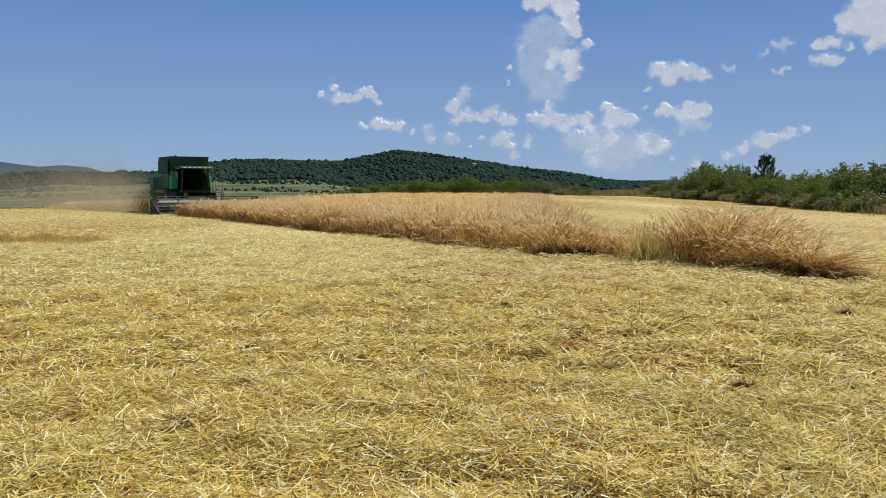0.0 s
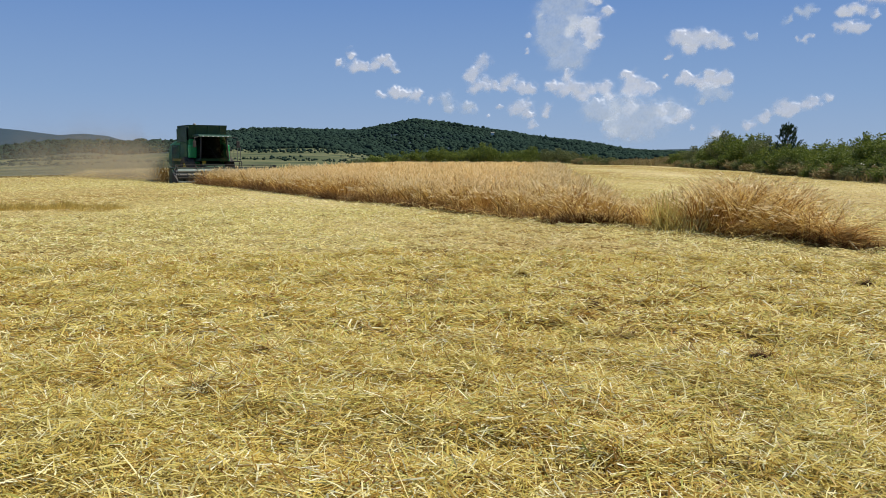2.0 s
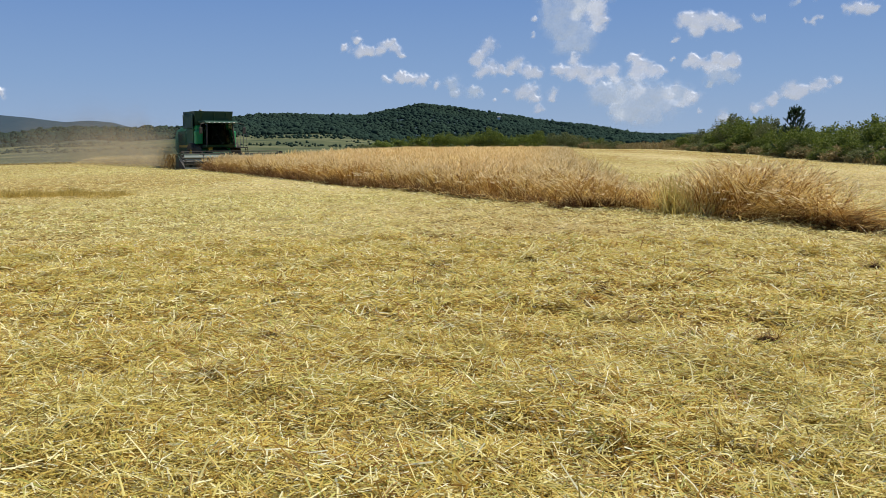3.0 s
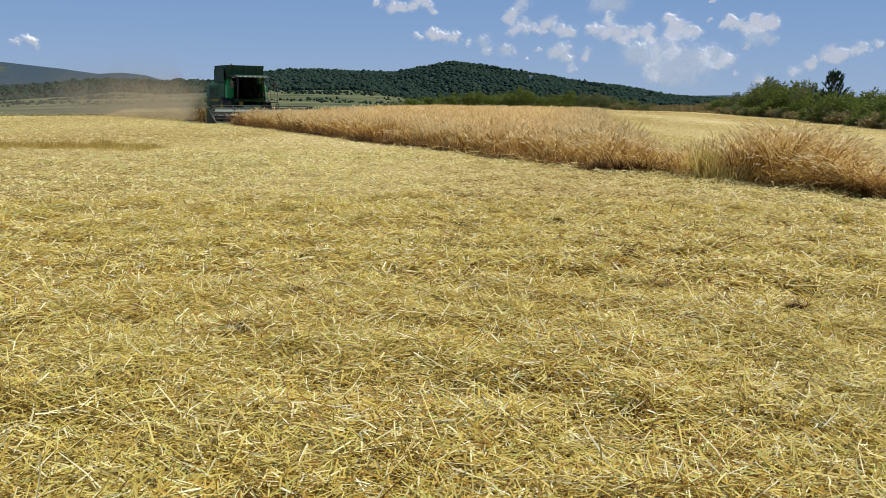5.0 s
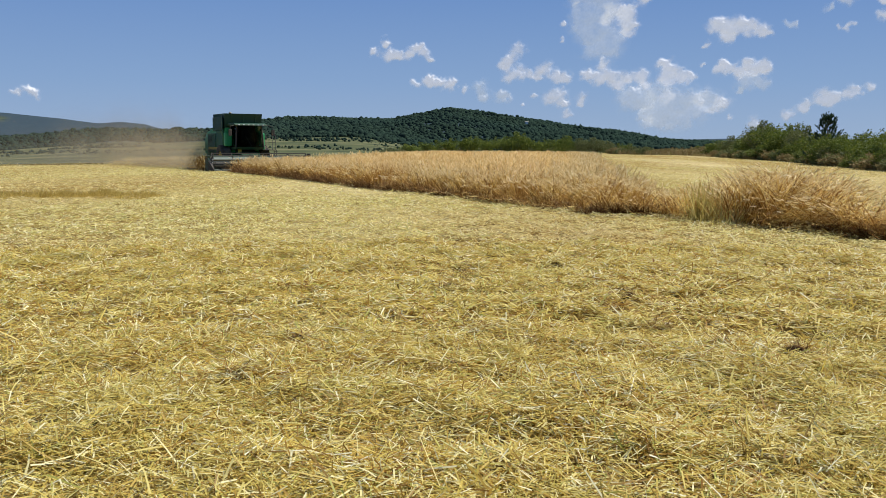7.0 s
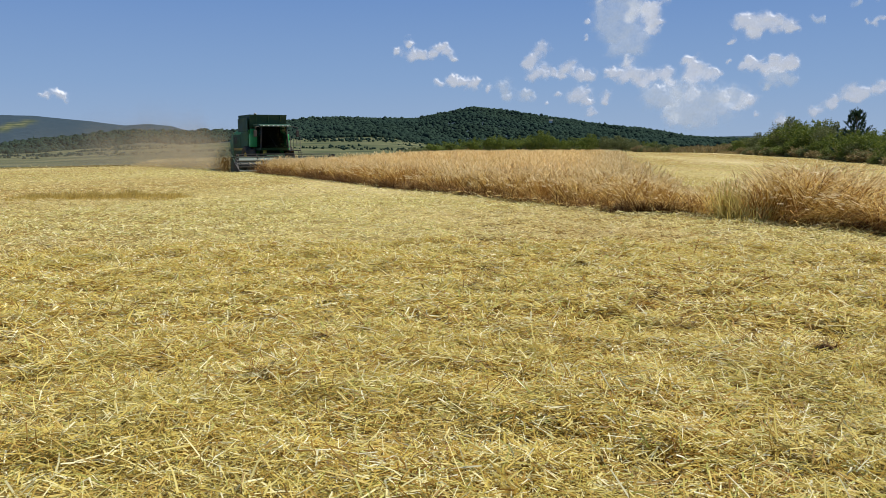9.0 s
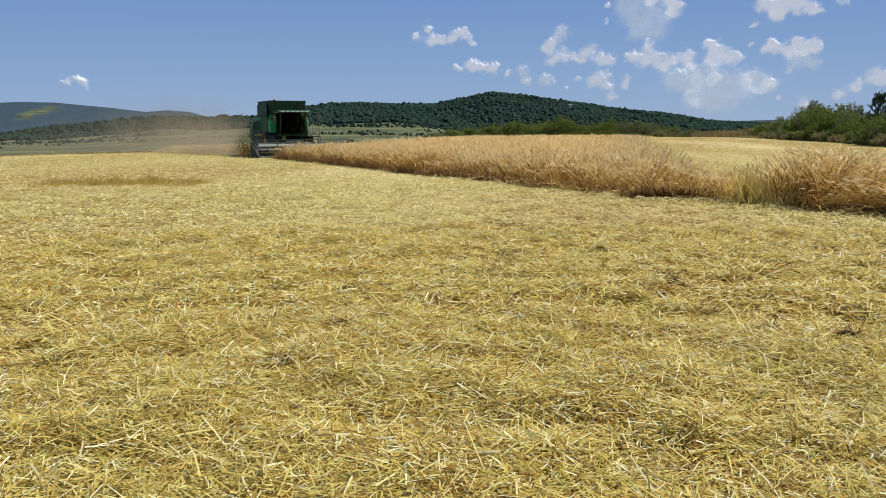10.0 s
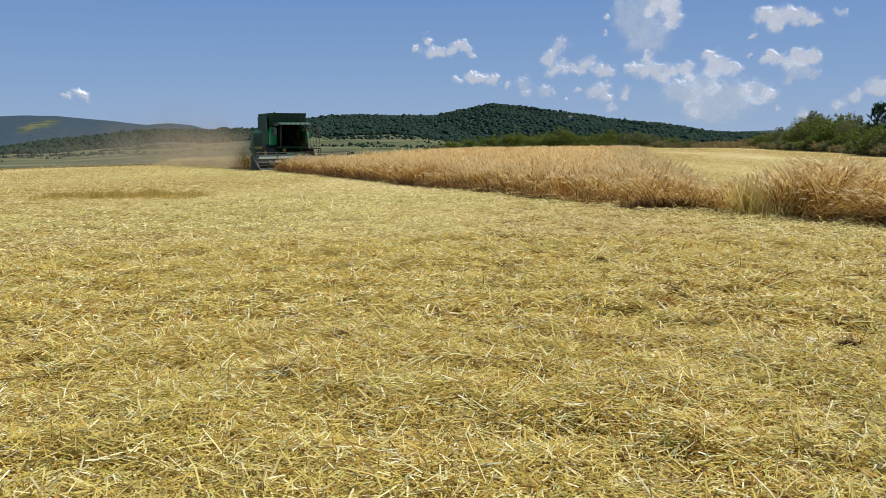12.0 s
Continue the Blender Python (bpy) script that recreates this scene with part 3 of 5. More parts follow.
# dark tangles at the foot of the wheat, painting the shade of its hollows
SHADE_STRAW = plant_material("shade_straw", [(0.0, (0.045, 0.020, 0.007)), (0.6, (0.11, 0.052, 0.018)), (0.9, (0.16, 0.09, 0.03)), (1.0, (0.50, 0.34, 0.13))], (0.05, 0.025, 0.01), 3.0, 0.5, 0.8, 0.1)
shade_tangles = [blades(int(n0), cx, cy, sx, 0.22, hh, 0.016, lean=0.3, turn=t, least=0.65 if hh > 0.5 else 1.1) for n0, cx, cy, sx, hh, t in
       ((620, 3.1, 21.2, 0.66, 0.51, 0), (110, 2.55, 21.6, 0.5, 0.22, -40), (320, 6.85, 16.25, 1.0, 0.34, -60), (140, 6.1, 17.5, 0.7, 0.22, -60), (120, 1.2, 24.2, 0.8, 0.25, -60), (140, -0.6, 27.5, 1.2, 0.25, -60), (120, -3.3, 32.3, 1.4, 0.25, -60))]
ob = sheet("shade_straw", *join(shade_tangles), SHADE_STRAW)
tagged(ob, "dark brown tangled straw painting shade at the wheat foot", "straw", kind="stuff")

# band of taller uncut stubble left on the field
STUBBLE = plant_material("golden_stubble", [(0.0, (0.36, 0.25, 0.055)), (0.5, (0.60, 0.45, 0.115)), (1.0, (0.76, 0.61, 0.20))], (0.56, 0.42, 0.10), 1.0, 0.4, 0.6, 0.5)
n = 13000
u = rng.uniform(-1, 1, n)
v = rng.normal(0, 0.42, n)
fat = np.sqrt(1 - np.abs(u) ** 3) * (0.5 + wave(u * 6, v, 0.8))
x, y = -12.9 + u * 2.6 + v * 0.1, 26.6 + u * 0.5 + v + 0.3 * np.sin(u * 4)
a = rng.normal(0.6, 0.9, n)
le = np.abs(rng.normal(0.85, 0.3, n))
way = np.stack([np.cos(a) * np.sin(le), np.sin(a) * np.sin(le), np.cos(le)], -1)
ob = sheet("tall_stubble", *ribbons(np.stack([x, y, ground_z(x, y)], -1), way, rng.uniform(0.08, 0.25, n) * fat, np.full(n, 0.016), np.stack([np.sin(a), -np.cos(a), 0 * a], -1), rng.normal(0, 0.04, (n, 3)), 1), STUBBLE)
tagged(ob, "band of taller yellow stubble missed by the cutter", "stubble", kind="stuff")

# dark matted clumps in the cut straw
dark_clumps = []
flecks = random.Random(8)
for k in range(190):
    a, d = radians(flecks.uniform(-33, 28)), flecks.uniform(4.5, 17)
    if k % 3 == 0:
        a, d = radians(flecks.gauss(12, 6)), flecks.uniform(7, 13)
    dark_clumps.append(blades(flecks.randint(10, 34), d * math.sin(a), d * math.cos(a), flecks.uniform(0.15, 0.5), 0.14, 0.12, 0.009, 1, lean=0.25, turn=flecks.uniform(-40, 40), least=1.1))
for cx, cy, size in ((2.32, 6.84, 0.16), (2.18, 10.16, 0.20), (1.44, 9.56, 0.20), (0.84, 11.92, 0.16), (5.14, 11.36, 0.18), (3.97, 9.95, 0.18), (-0.31, 11.1, 0.16), (-0.53, 9.95, 0.16), (-3.65, 8.11, 0.30), (-1.57, 7.14, 0.12), (-1.74, 5.91, 0.10), (1.81, 7.14, 0.14), (1.51, 7.97, 0.16), (1.14, 8.86, 0.18)):
    n = 240 if cx == 2.32 else 90
    p = rng.normal(0, 0.45, (n, 2)) * size
    a = rng.uniform(0, 2 * np.pi, n)
    el = rng.normal(0.05, 0.22, n)
    way = np.stack([np.cos(a) * np.cos(el), np.sin(a) * np.cos(el), np.sin(el)], -1)
    z = ground_z(cx + p[:, 0], cy + p[:, 1]) + 0.03 + size * 0.4 * np.exp(-(p ** 2).sum(1) / size ** 2) * rng.random(n)
    root = np.stack([cx + p[:, 0], cy + p[:, 1], z], -1)
    dark_clumps.append(ribbons(root, way, rng.uniform(0.05, 0.14, n), rng.uniform(0.005, 0.011, n), unit(np.cross(way, (0.1, 0.2, 1.0))), rng.normal(0, 0.02, (n, 3)), 2))
ob = sheet("dark_clump_straw", *join(dark_clumps), BROWN_STRAW)
tagged(ob, "dark brown matted clumps in the cut straw", "straw", kind="stuff")


# brown lumps added to mark dark spots and a recess in the straw
DARK_LUMP = paint_material("dark_lump", (0.070, 0.038, 0.016), 0.95, 0, 0.2, (0.15, 0.09, 0.045))
DARK_LUMP.node_tree.nodes["Principled BSDF"].inputs["Specular IOR Level"].default_value = 0.05
for k, (cx, cy, size) in enumerate(((2.32, 6.84, 0.075), (2.18, 10.16, 0.065), (1.44, 9.56, 0.07), (5.14, 11.36, 0.065), (3.97, 9.95, 0.06), (0.84, 11.92, 0.06), (-3.65, 8.11, 0.05))):
    bm = bmesh.new()
    bmesh.ops.create_icosphere(bm, subdivisions=3, radius=size)
    for v in bm.verts:
        q = noise.noise(v.co * 16 + Vector((k * 7, 0, 0))) + 0.5 * noise.noise(v.co * 40)
        v.co = v.co * (1 + 0.45 * q)
        v.co.z *= 0.75
    clod = part("dark_clod", bm, DARK_LUMP)
    clod.matrix_basis = pose(cx, cy - 0.03, float(ground_z(cx, cy)) + size * (0.42 if k == 0 else 0.2), 0, 0, 50 * k)
    tagged(clod, "dark brown lump added at a dark spot in the straw", "soil clod", "soil clods on the field")


# ---- shrubs and trees ----
def leaf_cloud(n, lobes, leaf, spread=0.5):
    """Diamond leaves gathered in lobes (x, y, z, rx, ry, rz), thicker near the outside."""
    lobes = np.array(lobes)
    vol = lobes[:, 3] * lobes[:, 4] * lobes[:, 5]
    pick = rng.choice(len(lobes), n, p=vol ** 0.7 / (vol ** 0.7).sum())
    dirs = unit(rng.normal(0, 1, (n, 3)))
    r = rng.uniform(0.15, 1.0, n) ** spread * rng.uniform(0.82, 1.12, n)
    lump = 0.78 + 0.45 * wave(dirs[:, 0] * 3 + pick * 7, dirs[:, 1] * 3 + dirs[:, 2] * 5, 1.0)
    p = lobes[pick, :3] + dirs * lobes[pick, 3:] * (r * lump)[:, None]
    p = p[p[:, 2] > 0.05]
    n = len(p)
    way = unit(rng.normal(0, 1, (n, 3)) + np.array([0, 0, 0.25]))
    side = unit(np.cross(way, rng.normal(0, 1, (n, 3))))
    le = leaf * rng.uniform(0.6, 1.5, n)[:, None]
    v = np.stack([p - way * le, p + side * le * 0.5, p + way * le, p - side * le * 0.5], 1).reshape(-1, 3)
    return v, np.arange(n * 4).reshape(-1, 4)


def shrub(name, label, category, height, width, mat, n_leaves, leaf, seed, group):
    r = random.Random(seed)
    root = tagged(new(name), label, category, group)
    lobes = [(0, 0, height * 0.45, width * 0.42, width * 0.36, height * 0.42)]
    bm = bmesh.new()
    for i in range(9):
        a = r.uniform(0, 6.28)
        q = r.uniform(0.15, 0.42) * width
        hz = r.uniform(0.2, 0.86) * height * (1 - 0.5 * q / width)
        rr = r.uniform(0.13, 0.24) * width
        lobes.append((q * math.cos(a), q * math.sin(a) * 0.8, hz, rr, rr, rr * r.uniform(0.7, 1.2) * min(1, height / width + 0.2)))
    for i in range(6):
        a, q = r.uniform(0, 6.28), r.uniform(0.05, 0.33) * width
        lobes.append((q * math.cos(a), q * math.sin(a), height * r.uniform(0.82, 0.95), 0.06 * width, 0.06 * width, 0.14 * height))
    rod(bm, (0, 0, -0.1), (0.05, 0.02, height * 0.3), 0.09, 8, 0.06)
    for lobe in lobes[:10]:
        rod(bm, (0, 0, height * 0.08), (lobe[0] * 0.8, lobe[1] * 0.8, lobe[2]), 0.05, 6, 0.015)
    part("trunk", bm, BARK, root)
    crown = sheet("crown", *leaf_cloud(n_leaves, lobes, leaf, 0.32), mat)
    crown.parent = root
    return root


def conifer(height, width, seed):
    """Young pine: whorls of rising boughs, each tipped with bristling shoots."""
    r = random.Random(seed)
    root = tagged(new("pine_tree"), "young dark green pine standing above the shrubs", "tree")
    bm = bmesh.new()
    rod(bm, (0, 0, -0.1), (0.03, 0, height * 0.93), 0.11, 8, 0.02)
    shoots = [((0.02, 0, height * 0.80), (0.03, 0.0, height))]
    for tier in range(9):
        t = 0.08 + 0.092 * tier
        for i in range(6):
            a = 6.283 * (i + 0.5 * (tier % 2)) / 6 + r.uniform(-0.25, 0.25)
            reach = width * 0.5 * min(1.0, 0.75 + 1.2 * t) * (1.02 - t) ** 1.15 * r.uniform(0.7, 1.2)
            rise = reach * (0.35 + 0.9 * t) * r.uniform(0.8, 1.2)
            z = height * t
            tip = Vector((reach * math.cos(a), reach * math.sin(a), z + rise))
            mid = Vector((tip.x * 0.6, tip.y * 0.6, z + rise * 0.42))
            rod(bm, (0, 0, z), mid, 0.035, 5, 0.02)
            rod(bm, mid, tip, 0.02, 5, 0.006)
            shoots.append((mid, tip))
            for k in range(4):
                q = mid.lerp(tip, 0.1 + 0.22 * k) if k else mid * 0.75 + Vector((0, 0, z * 0.25))
                side = Vector((r.uniform(-1, 1), r.uniform(-1, 1), r.uniform(0.5, 1.4))).normalized() * r.uniform(0.2, 0.42)
                shoots.append((q, q + side + (tip - mid) * 0.25))
    part("trunk", bm, BARK, root)
    a, b = np.array([p[:] for p, q in shoots]), np.array([q[:] for p, q in shoots])
    pick = rng.integers(0, len(shoots), 12000)
    u = rng.random(len(pick))[:, None]
    along = unit(b - a)[pick]
    way = unit(along + rng.normal(0, 0.42, (len(pick), 3)))
    p = a[pick] + (b - a)[pick] * u + rng.normal(0, 0.03, (len(pick), 3))
    n = len(p)
    crown = sheet("crown", *ribbons(p, way, rng.uniform(0.10, 0.22, n), np.full(n, 0.035), unit(np.cross(way, rng.normal(0, 1, (n, 3)))), np.zeros((n, 3)), 1), NEEDLE)
    crown.parent = root
    return root


def at(az, d, dz=0.0):
    x, y = d * math.sin(radians(az)), d * math.cos(radians(az))
    return x, y, float(ground_z(x, y)) + dz


def place(kinds, az, d, height, width, spin):
    src = kinds[int(spin * 7) % len(kinds)]
    base, h, w = src
    m = pose(*at(az, d, -0.05), 0, 0, spin * 57) @ Matrix.Diagonal((width / w, width / w, height / h, 1))
    return copy_thing(base, m)


hedge_label = "dense green hawthorn shrub at the field margin"
kinds = [(shrub("shrub", hedge_label, "shrub", 4.0, 4.6, mt, 4600, 0.095, 11 + i, "shrubs along the field margin"), 4.0, 4.6) for i, mt in enumerate((LEAF, LEAF, LEAF_OLIVE, LEAF))]
# bearing, distance, height, width of each shrub on the margin
MARGIN = [(13.0, 205, 2.2, 7), (13.8, 196, 3.4, 8), (14.7, 188, 4.2, 8), (15.3, 172, 3.6, 7), (15.9, 160, 5.6, 6), (16.4, 150, 6.0, 6.5), (17.1, 142, 5.2, 7), (17.9, 134, 5.2, 7),
          (18.6, 126, 4.6, 6), (19.1, 118, 3.4, 5), (19.9, 112, 3.6, 6), (20.7, 104, 3.2, 5), (21.3, 98, 3.0, 5), (22.0, 92, 3.2, 5), (22.8, 88, 3.4, 5), (23.5, 84, 3.0, 4.6),
          (24.2, 81, 3.6, 4.6)]
MARGIN_NEAR = [(24.9, 78, 3.7, 5), (25.6, 76, 3.5, 5), (26.4, 74, 3.5, 5), (27.2, 72, 3.6, 5), (28.2, 70, 3.4, 5), (29.2, 68, 3.4, 5), (30.4, 66, 3.4, 5),
          (16.9, 136, 3.0, 5), (20.3, 96, 2.2, 4), (21.9, 84, 2.2, 3.6), (23.2, 76, 2.2, 3.4), (24.6, 72, 2.0, 3.2), (19.6, 98, 3.1, 4.6), (20.3, 95, 2.7, 3.6), (18.0, 122, 2.6, 4.5), (25.9, 71, 1.8, 3.0)]
MARGIN_LOW = [(14.4, 176, 1.8, 6), (15.2, 158, 1.7, 5), (16.2, 138, 1.6, 5), (17.4, 124, 1.6, 4.5), (18.7, 110, 1.5, 4.5), (19.5, 101, 1.4, 4), (20.9, 91, 1.4, 4), (21.5, 85, 1.2, 3.6), (22.5, 80, 1.4, 3.6), (23.7, 73, 1.2, 3.2), (25.2, 68, 1.2, 3.2), (26.6, 66, 1.3, 3.2), (27.6, 65, 1.2, 3.2)]
for i, (az, d, h, w_) in enumerate(MARGIN + MARGIN_NEAR + MARGIN_LOW):
    place(kinds, az, d, h, w_, 0.37 * i + 0.2)
pine = conifer(5.6, 5.2, 5)
pine.matrix_basis = pose(*at(19.8, 104, -0.05))

# hedge behind the crop
HEDGE = [(-8.6, 205, 1.2, 6), (-7.6, 210, 1.6, 7), (-6.5, 215, 1.9, 7), (-5.4, 220, 2.3, 7), (-4.4, 225, 2.6, 7), (-3.3, 228, 3.0, 7), (-2.4, 230, 3.4, 6), (-1.5, 232, 4.0, 6), (-0.6, 235, 3.3, 7),
         (0.5, 240, 4.0, 6), (1.5, 240, 5.3, 7), (2.4, 242, 3.4, 7), (3.5, 245, 3.6, 7), (4.5, 248, 4.6, 7), (5.4, 250, 3.8, 7), (6.3, 252, 4.0, 7), (7.2, 255, 3.2, 7), (8.1, 255, 2.6, 7), (9.1, 250, 1.6, 7)]
for i, (az, d, h, w_) in enumerate(HEDGE):
    o = place(kinds, az, d, h * 1.12, w_ * (0.95 + 0.3 * (i % 3 == 0)), 0.53 * i + 0.4)
    o["label"], o["group"] = "leafy green hedge shrub behind the wheat", "hedge shrubs behind the wheat"
for i, (base, _, _) in enumerate(kinds):
    base.matrix_basis = pose(*at(31.5 + 1.3 * i, 65 - 2 * i))

# low dry clumps at the foot of the margin
clumps = [(shrub("weed_clump", "brownish dry weed clump at the foot of the shrubs", "weeds", 1.2, 2.4, mt, 2200, 0.07, 31 + i, "weed clumps along the field margin"), 1.2, 2.4) for i, mt in enumerate((WEED, LEAF_OLIVE, WEED))]
for i in range(40):
    az = 13.6 + 0.36 * i
    d = float(np.interp(az, [12.2, 16, 20, 23, 26.5, 32], [194, 138, 95, 75.5, 66, 58])) + random.uniform(-1.0, 1.6)
    place(clumps, az, d, random.uniform(0.7, 1.5), random.uniform(2.4, 4.2), 0.61 * i + 0.1)
for i in range(17):
    place(clumps, 7.6 + 0.37 * i, 240 - 2.6 * i, random.uniform(1.3, 2.2), random.uniform(4.0, 7.0), 0.83 * i + 0.3)
for i, (base, _, _) in enumerate(clumps):
    base.matrix_basis = pose(*at(28.4 + 1.1 * i, 63.5 - 1.5 * i))

# dry weeds under the margin and along the crest
def weeds(bearings, n, h, width, back):
    azs = np.interp(rng.random(n), np.linspace(0, 1, len(bearings)), [b[0] for b in bearings])
    ds = np.interp(azs, [b[0] for b in bearings], [b[1] for b in bearings]) + rng.normal(0, back, n)
    x, y = ds * np.sin(np.radians(azs)), ds * np.cos(np.radians(azs))
    a = rng.uniform(0, 2 * np.pi, n)
    le = np.abs(rng.normal(0, 0.35, n))
    way = np.stack([np.cos(a) * np.sin(le), np.sin(a) * np.sin(le), np.cos(le)], -1)
    hh = h * rng.uniform(0.3, 1.2, n) * (0.4 + 1.1 * wave(x, y, 3.0))
    sag = np.stack([np.cos(a), np.sin(a), -0.6 + 0 * a], -1) * (0.3 * hh)[:, None]
    return ribbons(np.stack([x, y, ground_z(x, y)], -1), way, hh, width * rng.uniform(0.5, 1.5, n), np.stack([np.sin(a), -np.cos(a), 0 * a], -1), sag, 2)


ob = sheet("verge_weeds", *join([weeds([(12.2, 196), (16, 140), (20, 96), (23, 76), (26.5, 66), (32, 58)], 14000, 0.55, 0.05, 2.2), weeds([(7.5, 244), (13.5, 196)], 5000, 1.1, 0.10, 4.0)]), WEED)
tagged(ob, "brown and olive dry weeds below the margin shrubs", "weeds", kind="stuff")
ob = sheet("crest_grass", *weeds([(-36, 74), (-33, 74), (-24.0, 84)], 6000, 0.10, 0.06, 2.0), WEED)
tagged(ob, "low green grass along the far field edge", "grass", kind="stuff")
fl = []
for i in range(15):
    az, d = random.uniform(23.8, 27.6), random.uniform(66, 69)
    x, y, z = at(az, d, random.uniform(1.1, 1.7))
    k = 5
    a = np.arange(k) * 2 * np.pi / k
    fl.append((np.stack([x + 0.045 * np.cos(a), y + 0.045 * np.sin(a), z + 0.03 * np.sin(a * 2)], -1), np.array([[0, 1, 2], [0, 2, 3], [0, 3, 4]])))
ob = sheet("white_umbels", *join(fl), PETAL)
tagged(ob, "small white flower heads among the margin weeds", "flowers", kind="stuff")

# ---- far woods ----
tmp = bmesh.new()
bmesh.ops.create_icosphere(tmp, subdivisions=1, radius=1.0)
ICO_V = np.array([v.co[:] for v in tmp.verts])
ICO_F = np.array([[v.index for v in f.verts] for f in tmp.faces])
tmp.free()


def crowns(x, y, r, tall, sunk=0.5):
    n = len(x)
    jit = 1 + rng.normal(0, 0.22, (n, len(ICO_V), 1))
    q = unit(rng.normal(0, 1, (n, 3)))
    p = unit(np.cross(q, rng.normal(0, 1, (n, 3))))
    turned = np.einsum("nij,vj->nvi", np.stack([q, p, np.cross(q, p)], -1), ICO_V)
    v = turned * jit * np.stack([r, r, tall], -1)[:, None]
    v = v + np.stack([x, y, ground_z(x, y) + tall * sunk], -1)[:, None]
    f = ICO_F[None] + (np.arange(n) * len(ICO_V))[:, None, None]
    return v.reshape(-1, 3), f.reshape(-1, 3)


def wood(n, az0, az1, d0, d1):
    d = np.sqrt(rng.uniform(d0 ** 2, d1 ** 2, n))
    az = rng.uniform(az0, az1, n)
    x, y = d * np.sin(np.radians(az)), d * np.cos(np.radians(az))
    k = d > 1150 + 250 * (wave(x, y, 160) - 0.5)
    x, y = x[k], y[k]
    r = rng.uniform(2.3, 4.5, len(x)) * np.where(rng.random(len(x)) < 0.1, 1.3, 1.0)
    return crowns(x, y, r, r * rng.uniform(0.65, 1.15, len(x)), 0.3)


ob = sheet("hill_forest", *join([wood(14500, -16.5, 15, 1080, 2040), wood(4600, -37, -15, 1080, 1540)]), FOREST, smooth=True)
tagged(ob, "dark green broadleaf forest covering the hills", "forest", kind="stuff")
n = 5200
az, d = rng.uniform(-36, 2, n), rng.uniform(480, 1130, n)
x, y = d * np.sin(np.radians(az)), d * np.cos(np.radians(az))
k = wave(x, y, 120) + 0.5 * wave(x, y, 25) > np.where(az < -16, 0.86, 0.70)
x, y = x[k], y[k]
r = rng.uniform(0.55, 1.9, len(x)) ** 1.5 * (np.hypot(x, y) / 1150) ** 1.2
ob = sheet("meadow_bushes", *crowns(x, y, r, r * rng.uniform(0.8, 1.2, len(x)), 0.35), FOREST)
tagged(ob, "scattered dark bushes on the distant meadow", "bushes", kind="stuff")

spots = np.concatenate([rng.normal(-19.75, 0.25, 14), rng.normal(-18.9, 0.12, 6), rng.uniform(-18.6, -17.0, 14)])
tops = np.concatenate([rng.uniform(4, 8, 14), rng.uniform(3, 6, 6), rng.uniform(2, 5, 14)])
az, d = np.repeat(spots, 9) + rng.normal(0, 0.08, 306), np.repeat(rng.uniform(1430, 1520, 34), 9)
x, y = d * np.sin(np.radians(az)), d * np.cos(np.radians(az))
r = rng.uniform(2.0, 3.4, 306)
ob = sheet("ridge_trees", *crowns(x, y, r, r, np.repeat(tops, 9) * rng.random(306) / r), FOREST)
tagged(ob, "taller dark trees standing out on the ridge", "trees", kind="stuff")

hut = tagged(new("hut"), "small white hut among the trees on the hillside", "house")
hx, hy = 1720 * math.sin(radians(2.0)), 1720 * math.cos(radians(2.0))
hut.matrix_basis = pose(hx, hy, float(ground_z(hx, hy)), 0, 0, 12)
part("wall", box(bmesh.new(), (0, 0, 3.5), (5.0, 5.0, 7.0), 0.05), WHITE, hut)
part("roof", prism(bmesh.new(), [(-3.0, 7.0), (0, 8.4), (3.0, 7.0)], -3.9, 3.9), STEEL, hut)
part("door", box(bmesh.new(), (1.2, -2.53, 1.1), (1.0, 0.08, 2.1), 0.02), BLACK, hut)

# ---- clouds ----
CLOUD_D = 4300.0
CELL = 0.06


def billow(u, v):
    """Curdled noise at four scales, 0 to 1."""
    return 0.42 * wave(u, v, 0.42) + 0.28 * wave(u + 9, v + 4, 0.2) + 0.18 * wave(u + 3, v + 8, 0.1) + 0.12 * wave(u + 5, v + 2, 0.055)


